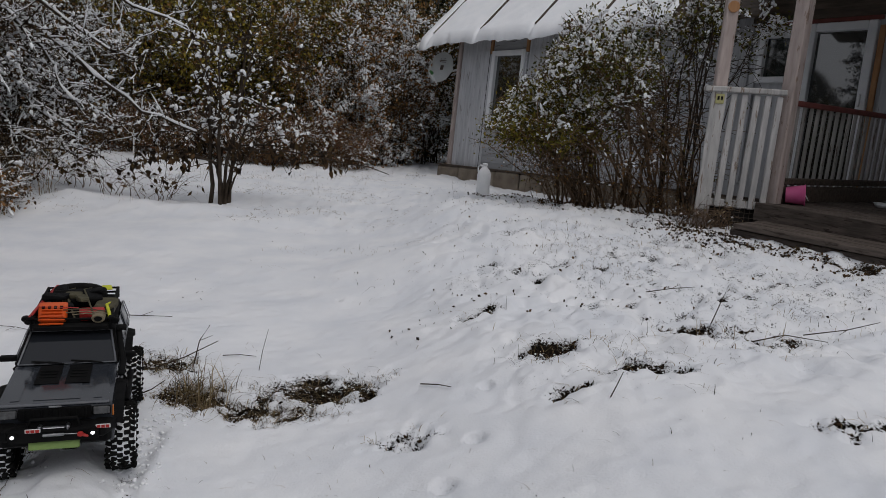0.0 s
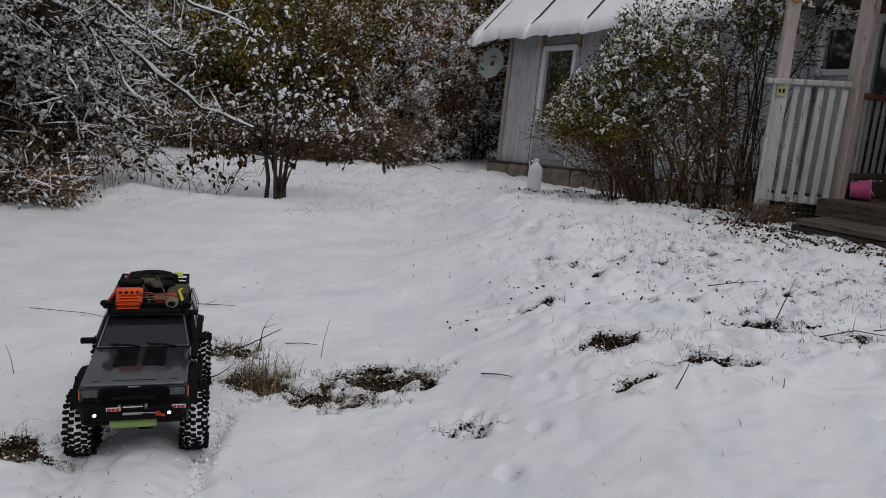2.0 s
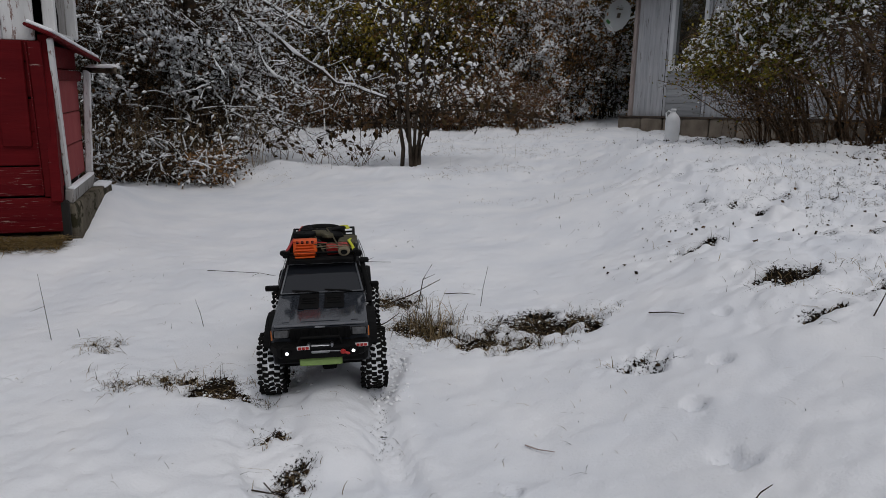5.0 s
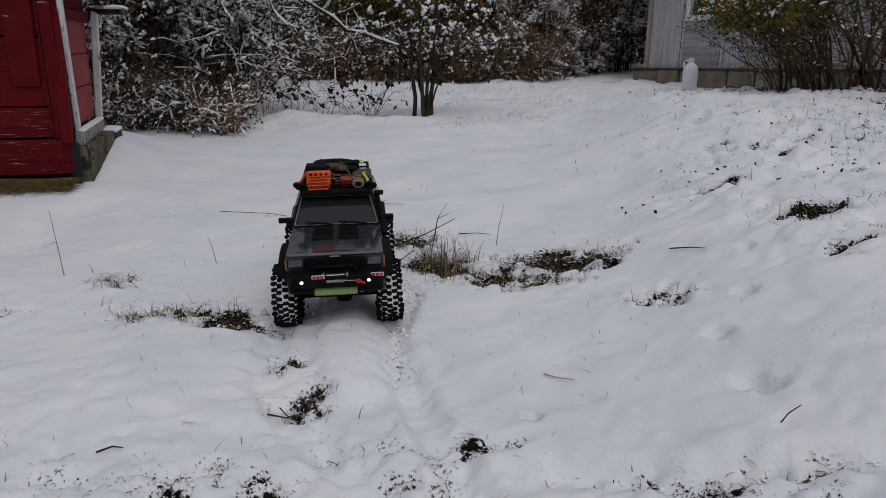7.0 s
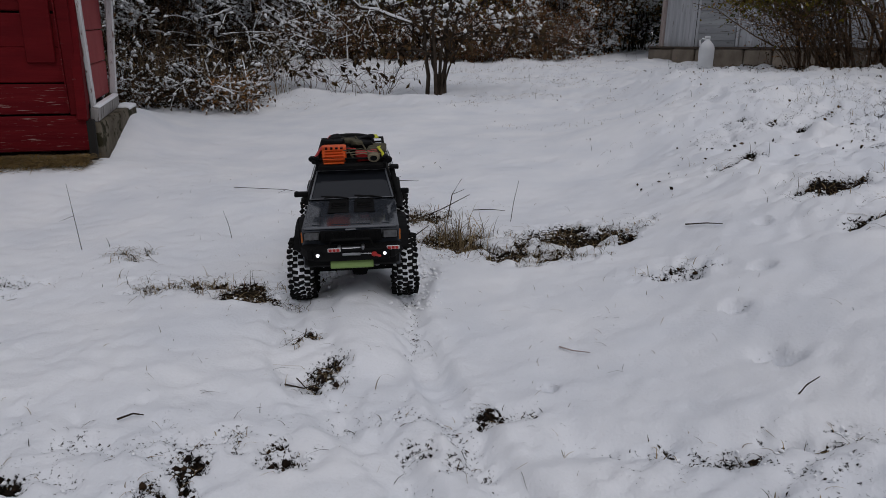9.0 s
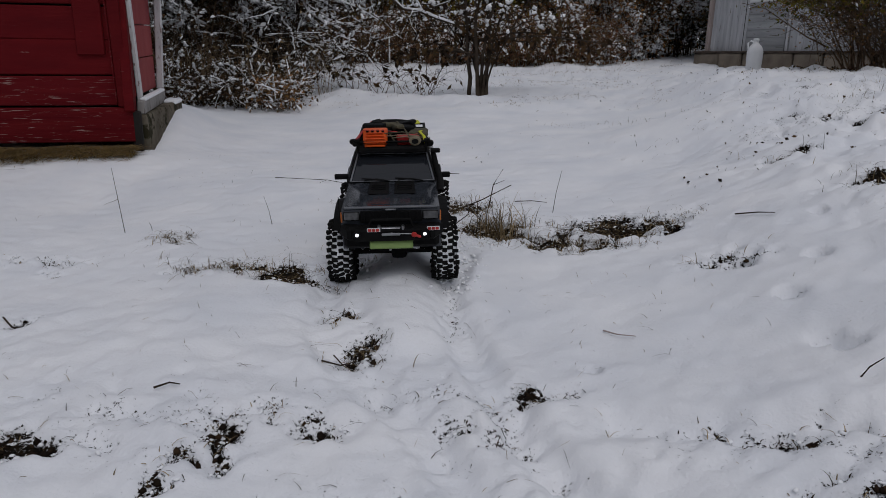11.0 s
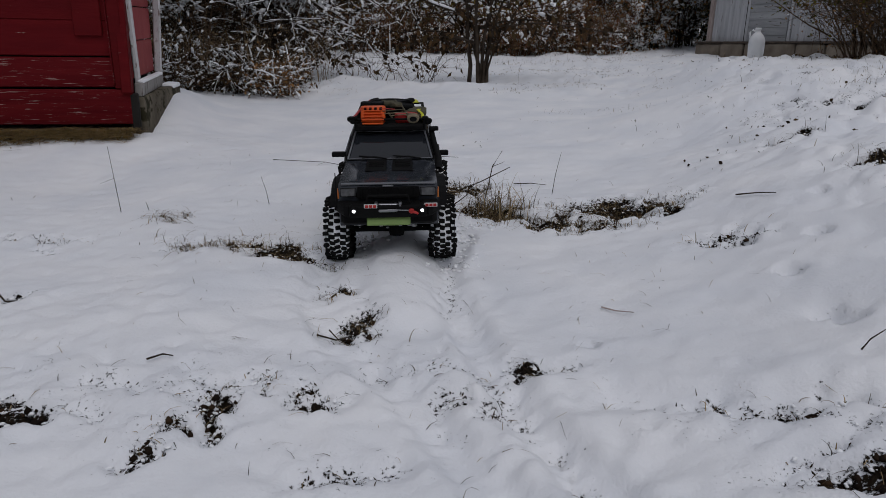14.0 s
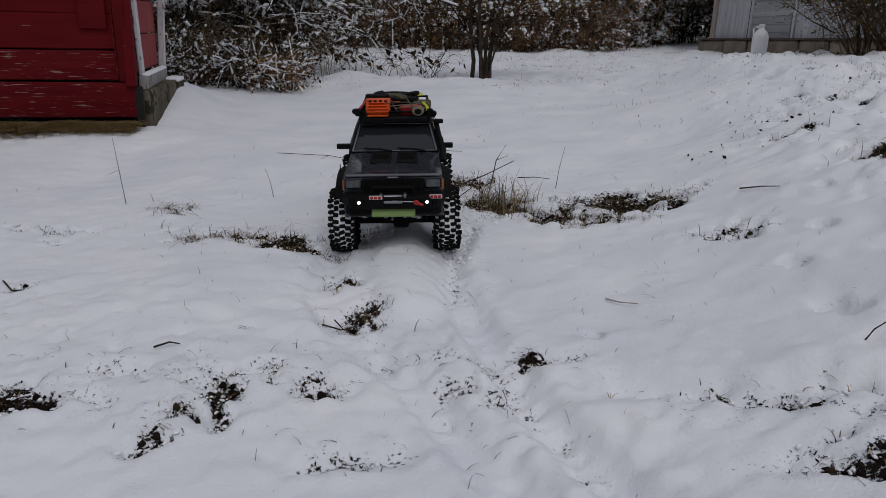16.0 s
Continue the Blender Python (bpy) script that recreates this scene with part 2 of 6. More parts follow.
def part(name, bm, mat, parent, label="", smooth=False):
    """One bmesh as one mesh object under a thing or under a part."""
    me = bpy.data.meshes.new(name)
    bmesh.ops.recalc_face_normals(bm, faces=bm.faces[:])
    bm.to_mesh(me)
    bm.free()
    if smooth:
        me.polygons.foreach_set("use_smooth", np.ones(len(me.polygons), dtype=bool))
    me.materials.append(mat)
    ob = new(name, me)
    if parent:
        ob.parent = parent
    if label:
        tagged(ob, label)
    return ob


def box(size, at=(0, 0, 0), rot=(0, 0, 0), bevel=0.0, bm=None, segments=1):
    """A box with worn edges, as a bmesh of its own or added to one."""
    out = bm or bmesh.new()
    tmp = bmesh.new()
    bmesh.ops.create_cube(tmp, size=1.0)
    bmesh.ops.scale(tmp, vec=size, verts=tmp.verts)
    if bevel:
        bmesh.ops.bevel(tmp, geom=tmp.edges[:], offset=bevel, segments=segments, profile=0.6, affect='EDGES')
    bmesh.ops.transform(tmp, matrix=pose(*at, *rot), verts=tmp.verts)
    me = bpy.data.meshes.new("tmp")
    tmp.to_mesh(me)
    tmp.free()
    out.from_mesh(me)
    bpy.data.meshes.remove(me)
    return out


def cyl(r1, r2, depth, at=(0, 0, 0), rot=(0, 0, 0), seg=16, bm=None, bevel=0.0):
    out = bm or bmesh.new()
    tmp = bmesh.new()
    bmesh.ops.create_cone(tmp, cap_ends=True, segments=seg, radius1=r1, radius2=r2, depth=depth)
    if bevel:
        rim = [e for e in tmp.edges if abs(e.verts[0].co.z - e.verts[1].co.z) < 1e-6]
        bmesh.ops.bevel(tmp, geom=rim, offset=bevel, segments=2, profile=0.5, affect='EDGES')
    bmesh.ops.transform(tmp, matrix=pose(*at, *rot), verts=tmp.verts)
    me = bpy.data.meshes.new("tmp")
    tmp.to_mesh(me)
    tmp.free()
    out.from_mesh(me)
    bpy.data.meshes.remove(me)
    return out


def thing(name, m, label, category, group="", kind=""):
    ob = new(name)
    ob.matrix_basis = m
    return tagged(ob, label, category, group, kind)


def tubes(lines, sides=4):
    """Tapered tubes along polylines [(points, radii), ...] as vertex and face arrays (quads)."""
    vs, fs, base = [], [], 0
    ang = np.arange(sides) * 2 * math.pi / sides
    ca, sa = np.cos(ang), np.sin(ang)
    for pts, rad in lines:
        pts, rad = np.asarray(pts, float), np.asarray(rad, float)
        k = len(pts)
        d = np.gradient(pts, axis=0)
        d /= np.linalg.norm(d, axis=1, keepdims=True) + 1e-9
        ref = np.where(np.abs(d[:, 2:3]) > 0.9, np.array([[1.0, 0, 0]]), np.array([[0, 0, 1.0]]))
        u = np.cross(d, ref)
        u /= np.linalg.norm(u, axis=1, keepdims=True) + 1e-9
        v = np.cross(d, u)
        ring = pts[:, None] + rad[:, None, None] * (ca[None, :, None] * u[:, None] + sa[None, :, None] * v[:, None])
        vs.append(ring.reshape(-1, 3))
        i = np.arange(k - 1)[:, None] * sides + np.arange(sides)[None]
        j = np.arange(k - 1)[:, None] * sides + (np.arange(sides)[None] + 1) % sides
        fs.append(np.stack([i, j, j + sides, i + sides], -1).reshape(-1, 4) + base)
        base += k * sides
    return np.concatenate(vs), np.concatenate(fs)


def leaf_cloud(centres, sizes, rng, droop=0.3, narrow=0.55):
    """Folded leaves (two triangles each) at the centres."""
    n = len(centres)
    a = rng.normal(size=(n, 3))
    a[:, 2] -= droop
    a /= np.linalg.norm(a, axis=1, keepdims=True)
    b = np.cross(a, rng.normal(size=(n, 3)))
    b /= np.linalg.norm(b, axis=1, keepdims=True) + 1e-9
    c = np.cross(a, b)
    s = np.asarray(sizes)[:, None]
    w = s * narrow
    v = np.stack([centres - a * s * 0.5, centres + b * w * 0.5 + c * s * 0.12, centres + a * s * 0.5, centres - b * w * 0.5 + c * s * 0.12], 1)
    base = np.arange(n)[:, None] * 4
    f = np.concatenate([base + np.array([[0, 1, 2]]), base + np.array([[0, 2, 3]])])
    return v.reshape(-1, 3), f


OCT_V = np.array([(1, 0, 0), (0.31, 0.95, 0), (-0.81, 0.59, 0), (-0.81, -0.59, 0), (0.31, -0.95, 0), (0, 0, 1), (0, 0, -0.6)], float)
OCT_F = np.array([(0, 1, 5), (1, 2, 5), (2, 3, 5), (3, 4, 5), (4, 0, 5), (1, 0, 6), (2, 1, 6), (3, 2, 6), (4, 3, 6), (0, 4, 6)])


RING = [(math.cos(2 * math.pi * i / 6), math.sin(2 * math.pi * i / 6)) for i in range(6)]
BLOB_V = np.array([(x, y, 0) for x, y in RING] + [(.68 * x, .68 * y, .62) for x, y in RING] + [(0, 0, .86), (0, 0, -.45)], float)
BLOB_F = np.array([t for i in range(6) for t in ((i, (i + 1) % 6, 6 + (i + 1) % 6), (i, 6 + (i + 1) % 6, 6 + i), (6 + i, 6 + (i + 1) % 6, 12), ((i + 1) % 6, i, 13))])


def snow_clumps(centres, sizes, rng, flat=0.8, fine=False, along=None, long=1.0):
    """Small uneven clumps of snow; with along given, they lie drawn out along those directions."""
    n = len(centres)
    form, tris = (BLOB_V, BLOB_F) if fine else (OCT_V, OCT_F)
    s = np.asarray(sizes)[:, None, None]
    jit = rng.uniform(0.75, 1.25, size=(n, len(form), 1))
    sc = np.stack([rng.uniform(0.75, 1.45, n) * long, rng.uniform(0.6, 1.0, n), rng.uniform(0.6, 1.5, n) * flat], -1)[:, None]
    v = form[None] * jit * sc * s
    if along is None:
        th = rng.uniform(0, 6.28, n)
        along = np.stack([np.cos(th), np.sin(th), np.zeros(n)], -1)
    d = along / (np.linalg.norm(along, axis=1, keepdims=True) + 1e-9)
    side = np.cross(np.array([[0, 0, 1.0]]), d)
    side /= np.linalg.norm(side, axis=1, keepdims=True) + 1e-6
    up = np.cross(d, side)
    v = v[..., :1] * d[:, None] + v[..., 1:2] * side[:, None] + v[..., 2:] * up[:, None] + centres[:, None]
    f = (np.arange(n)[:, None, None] * len(form) + tris[None]).reshape(-1, 3)
    return v.reshape(-1, 3), f


def smooth_step(a, b, v):
    t = np.clip((v - a) / (b - a), 0, 1)
    return t * t * (3 - 2 * t)


def lattice(ix, iy, seed):
    h = (ix.astype(np.int64) * 374761393 + iy.astype(np.int64) * 668265263 + seed * 1442695041) & 0x7fffffff
    h = ((h ^ (h >> 13)) * 1274126177) & 0x7fffffff
    return ((h ^ (h >> 16)) & 0xffff) / 65535.0


def value_noise(x, y, scale, seed=1):
    x, y = np.asarray(x, float) * scale + 1000, np.asarray(y, float) * scale + 1000
    ix, iy = np.floor(x), np.floor(y)
    fx, fy = x - ix, y - iy
    fx, fy = fx * fx * (3 - 2 * fx), fy * fy * (3 - 2 * fy)
    a, b = lattice(ix, iy, seed), lattice(ix + 1, iy, seed)
    c, d = lattice(ix, iy + 1, seed), lattice(ix + 1, iy + 1, seed)
    return (a * (1 - fx) + b * fx) * (1 - fy) + (c * (1 - fx) + d * fx) * fy - 0.5


# ---------------------------------------------------------------- ground
# bare spots: x, y, half width, half depth, strength
BARE = [(-2.25, 1.26, .10, .07, .55), (-1.68, .95, .24, .09, .6), (-1.2, .69, .06, .04, .6), (-1.36, 1.17, .10, .05, .45),
        (-1.07, .50, .07, .07, .4), (-.98, 1.75, .16, .13, .6), (-1.32, 2.05, .22, .12, .5), (-.72, 1.62, .24, .08, .6),
        (-.47, 1.83, .22, .12, .5), (-.33, 1.74, .10, .05, .5), (.18, 2.46, .10, .07, .55), (.47, 1.81, .14, .09, .55),
        (.76, 1.53, .11, .08, .7), (.49, 1.42, .07, .03, .6), (.92, 1.47, .06, .05, .45), (1.05, 2.02, .12, .07, .55),
        (1.32, 2.03, .28, .12, .42), (1.26, 1.02, .07, .07, .6), (1.40, 1.02, .06, .06, .6), (-.1, 1.29, .14, .09, .3),
        (-1.52, -.18, .10, .06, .5), (-1.16, -.08, .06, .16, .5), (-1.02, .14, .12, .07, .4), (-.80, .30, .14, .07, .20),
        (-.64, .18, .10, .07, .20), (-.55, .40, .09, .04, .42), (.0, .27, .22, .035, .5), (.14, .24, .12, .04, .5),
        (.06, .04, .10, .06, .5), (-.82, -.10, .14, .07, .2), (-2.5, .88, .14, .06, .4), (-2.1, .32, .07, .05, .5),
        (.9, 3.3, .5, .25, .31), (.5, 3.15, .4, .2, .30), (1.4, 2.7, .7, .35, .31), (.8, 5.0, .6, .3, .26), (1.0, 7.2, .9, .5, .35), (1.3, 3.7, .6, .4, .30), (1.9, 4.4, .6, .5, .30), (2.1, 3.2, .6, .5, .30), (1.0, 2.35, .4, .2, .30), (.5, 4.3, .5, .3, .24),
        (1.9, 6.3, .8, .5, .45), (2.12, 4.92, .16, .16, .7), (2.30, 4.66, .16, .16, .75), (2.50, 4.40, .16, .16, .75), (2.70, 4.14, .16, .16, .75), (2.90, 3.88, .16, .16, .75), (3.1, 3.6, .16, .16, .7), (1.95, 5.5, .25, .2, .55), (-4.3, 2.75, .5, .2, .5),
        (-1.35, .0, .40, .22, .10), (.05, .14, .40, .12, .10), (-.75, .30, .35, .15, .10), (-1.5, 1.0, .34, .16, .10), (-.65, 1.72, .40, .18, .12), (.75, 1.65, .45, .35, .12), (1.3, 2.2, .6, .5, .12),
        (-1.74, .93, .12, .05, .62), (-1.56, .97, .11, .05, .62), (-2.23, 1.24, .06, .05, .66), (-.52, 1.95, .16, .05, .55), (-.40, 1.80, .14, .05, .62), (-.60, 1.78, .12, .06, .6),
        (.74, 1.50, .09, .06, .72), (.50, 1.85, .08, .05, .7), (1.11, 2.12, .08, .04, .66), (.30, 3.45, .07, .04, .6), (.52, 2.92, .06, .03, .6), (.92, 3.25, .06, .04, .62), (-.05, 4.3, .07, .04, .55), (.5, 5.2, .10, .05, .6), (1.4, 4.4, .10, .06, .6), (-.6, 3.2, .05, .03, .5)]
# dark pits where the turf is torn open: x, y, radius
PITS = [(0.46, 1.83, 0.068), (0.53, 1.79, 0.051), (0.4, 1.86, 0.041), (0.75, 1.54, 0.084), (0.83, 1.5, 0.061), (0.69, 1.5, 0.041), (0.48, 1.41, 0.043), (0.53, 1.43, 0.03),
        (0.17, 2.45, 0.061), (0.22, 2.47, 0.047), (1.05, 2.03, 0.068), (1.12, 2.06, 0.047), (0.93, 1.46, 0.041), (1.26, 1.02, 0.042), (1.4, 1.02, 0.045), (-1.16, -0.1, 0.018),
        (-1.14, -0.02, 0.017), (-1.17, 0.05, 0.014), (-1.5, -0.19, 0.028), (-1.6, -0.16, 0.022), (-0.5, 1.86, 0.05), (-0.4, 1.82, 0.055), (-0.3, 1.77, 0.045), (-0.45, 1.95, 0.04),
        (-0.57, 1.8, 0.045), (-0.66, 1.66, 0.05), (-0.95, 1.72, 0.05), (-1.62, 0.98, 0.05), (-1.74, 0.91, 0.045), (-2.24, 1.25, 0.04), (0.1, 0.245, 0.017), (0.16, 0.25, 0.017),
        (0.02, 0.26, 0.014), (0.92, 3.25, 0.054), (0.52, 2.92, 0.047), (0.31, 3.45, 0.047), (1.38, 2.62, 0.068), (1.2, 3.0, 0.054)]
# footprints: x, y, radius
FEET = [(.135, 1.175, .042), (.035, .915, .043), (.09, .63, .045), (.125, .585, .042), (.185, 1.56, .036), (-.44, .53, .03), (-.07, 1.25, .05)]
# wheel ruts: points along each
RUTS = [[(-1.02, 1.35), (-.98, 1.03), (-.89, .81), (-.75, .55), (-.60, .30), (-.42, .05), (-.2, -.2)],
        [(-1.39, 1.25), (-1.35, .97), (-1.26, .65), (-1.05, .38), (-.82, .22), (-.62, .02), (-.42, -.2)]]


def seg_distance(x, y, line):
    best = np.full(np.shape(x), 1e9)
    for (ax, ay), (bx, by) in zip(line, line[1:]):
        dx, dy = bx - ax, by - ay
        t = np.clip(((x - ax) * dx + (y - ay) * dy) / (dx * dx + dy * dy), 0, 1)
        best = np.minimum(best, np.hypot(x - ax - t * dx, y - ay - t * dy))
    return best


def bare_amount(x, y):
    b = np.zeros(np.shape(x))
    wx = x + .09 * value_noise(x, y, 9, 61) + .03 * value_noise(x, y, 26, 62)
    wy = y + .09 * value_noise(x, y, 9, 63) + .03 * value_noise(x, y, 26, 64)
    for px, py, rx, ry, k in BARE:
        b = np.maximum(b, (k + (.34 if k > .5 else .25)) * np.exp(-(((wx - px) / rx) ** 2 + ((wy - py) / ry) ** 2) * 0.55))
    ragged = .68 + 1.1 * value_noise(x, y, 14, 65) + .9 * value_noise(x, y, 33, 66)
    b = b * np.clip(ragged, .15, 1.1)
    for px, py, r in PITS:
        b = np.maximum(b, 1.25 * np.exp(-(((wx - px) ** 2 + ((wy - py) * 1.25) ** 2) / r ** 2) ** 2))
    for line in RUTS:
        d = seg_distance(x, y, line)
        b = np.maximum(b, np.clip(.14 + .6 * value_noise(x, y, 11, 75) + .5 * value_noise(x, y, 50, 76), 0, .55) * np.exp(-(d / .055) ** 4))
    # specks in the footprints: thin dirty snow, plus the hollows' shade painted in
    for px, py, r in FEET:
        b = np.maximum(b, (.24 + .35 * value_noise(x, y, 45, 69)) * np.exp(-(((x - px) ** 2 + (y - py) ** 2) / (1.2 * r) ** 2) ** 2))
    return b


def ground_z(x, y, fine=True):
    x, y = np.asarray(x, float), np.asarray(y, float)
    c = .15 - .1 * (np.clip(y, -3, 8) - 1.7)
    amp = .40 * (1 - .94 * smooth_step(5.5, 10.5, y))
    z = -.06 - .05 * smooth_step(-1.5, -4, x) + amp / (1 + np.exp(-np.clip((x - c) / .25, -40, 40)))
    z = z + .13 * np.exp(-((x + .35) ** 2 / .45 + (y - 3.9) ** 2 / .22))
    z = z + (.085 + .05 * value_noise(x, y, 3.5, 16)) * np.exp(-((x + 3.3) ** 2 / 1.3) ** 2 - (y - 6.45 - .1 * np.sin(x * 3)) ** 2 / .07)
    z = z + .10 * value_noise(x, y, .13, 3) * smooth_step(6, 14, np.hypot(x, y))
    # drift against the side of the shed
    along = (x + 3.56) * -.509 + (y - 2.65) * .861
    off = (x + 3.56) * .861 + (y - 2.65) * .509
    z = z + .075 * np.exp(-((np.hypot(np.maximum(off - .1, 0), np.maximum(-along, 0))) / .55) ** 2)
    z = z + .17 * smooth_step(.0, 1.15, along) * (1 - smooth_step(1.3, 2.6, along)) * np.exp(-(np.maximum(off - .1, 0) / .22) ** 2)
    if not fine:
        return z
    near = 1 - smooth_step(7, 16, np.hypot(x, y))
    z = z + near * (.062 * value_noise(x, y, 1.3, 5) + .017 * value_noise(x, y, 3.1, 7) + .011 * value_noise(x, y, 7.5, 9) + .009 * value_noise(x, y, 20, 10))
    z = z + (1 - smooth_step(.3, .9, y)) * (1 - smooth_step(2, 4, np.abs(x + .6))) * (.020 * value_noise(x, y, 3.2, 33) + .011 * value_noise(x, y, 13, 34) + .009 * value_noise(x, y, 30, 35))
    far = smooth_step(5.2, 6.8, y) * (1 - smooth_step(12.5, 15, y)) * (1 - smooth_step(5, 8, np.abs(x + 2.5)))
    z = z + far * (.05 * value_noise(x, y, 2.3, 17) + .05 * value_noise(x, y, 6, 18) + .03 * value_noise(x, y, 13, 19))
    right = smooth_step(-.25, .7, x + .1 * y - .1) * (.3 + .7 * smooth_step(1.1, 1.6, y))
    z = z + near * right * (.065 * value_noise(x, y, 5, 11) + .050 * value_noise(x, y, 12, 13) + .016 * value_noise(x, y, 27, 14))
    w = np.exp(-(((x + 1.27) / .42) ** 2 + ((y - 1.30) / .58) ** 2) ** 2)
    z = z * (1 - w) + (-.060 + .012 * value_noise(x, y, 9, 36)) * w
    b = bare_amount(x, y)
    z = z - .022 * smooth_step(.2, .5, b) - .045 * smooth_step(.7, 1.15, b) + .03 * smooth_step(.05, .3, b) * value_noise(x, y, 25, 15)
    for px, py, r in FEET:
        d2 = ((x - px) ** 2 + (y - py) ** 2) / (.72 * r) ** 2
        z = z - (.058 + .03 * value_noise(x, y, 40, 68)) * np.exp(-d2 ** 3)
    # shallow furrow, and the ridge left between the wheels
    z = z - .035 * np.exp(-(seg_distance(x, y, [(-.35, .30), (-.05, .26), (.20, .27), (.60, .24)]) / .055) ** 2)
    z = z + .034 * np.exp(-(seg_distance(x, y, [(-1.40, 1.85), (-1.26, 1.40), (-1.18, 1.10), (-1.10, .86), (-.98, .62)]) / .085) ** 4)
    for line in RUTS:
        d = seg_distance(x, y, line)
        k = .5 + value_noise(x, y, 5, 31)
        z = z - (.024 * k + .016) * np.exp(-(d / .050) ** 4) + .009 * k * np.exp(-((d - .078) / .022) ** 2)
        z = z + (.009 * value_noise(x, y, 22, 77) + .010 * value_noise(x, y, 48, 78)) * np.exp(-(d / .13) ** 4)
    return z


def gz(x, y):
    return float(ground_z(np.array([x]), np.array([y]))[0])


def spaced(lo, hi, step, far):
    """Even steps from lo to hi, then slowly and later quickly widening ones on both sides."""
    def run(v, sign):
        out, d = [], step
        while abs(v) < far:
            d *= 1.02 if abs(v) < 8 else 1.14
            v += sign * d
            out.append(v)
        return out
    return np.array(run(lo, -1)[::-1] + list(np.arange(lo, hi, step)) + run(hi, 1))


def build_ground():
    xs, ys = spaced(-2.8, 1.6, .0125, 260), spaced(-.5, 2.8, .0125, 260)
    gx, gy = np.meshgrid(xs, ys)
    z = ground_z(gx, gy)
    v = np.stack([gx, gy, z], -1).reshape(-1, 3)
    nx = len(xs)
    i = (np.arange(len(ys) - 1)[:, None] * nx + np.arange(nx - 1)[None]).ravel()
    f = np.stack([i, i + 1, i + 1 + nx, i + nx], -1)
    ob = mesh_object("ground", v, f, M["ground"], smooth=True)
    at = ob.data.attributes.new("bare", 'FLOAT', 'POINT')
    at.data.foreach_set("value", bare_amount(gx, gy).ravel().astype(np.float32))
    return tagged(ob, "snow-covered lawn with bare grass spots and footprints", "ground", kind="structure")


build_ground()


# ---------------------------------------------------------------- house with the porch
# the old house leans a little; the porch before it stands by itself
HOUSE = pose(-.086, 12.893, -.016, -3.52, -2.355, -49.427)
PORCH = pose(.08, 13.1, 0, 0, 0, -52.33)
rng = np.random.default_rng(7)


def hw(s, y, z):
    """A place given along the porch, inwards from it, and up."""
    return PORCH @ Vector((s, y, z))


def plank(name, size, at, mat, parent, bevel=.006, rot=(0, 0, 0)):
    return part(name, box(size, at, rot, bevel), mat, parent)


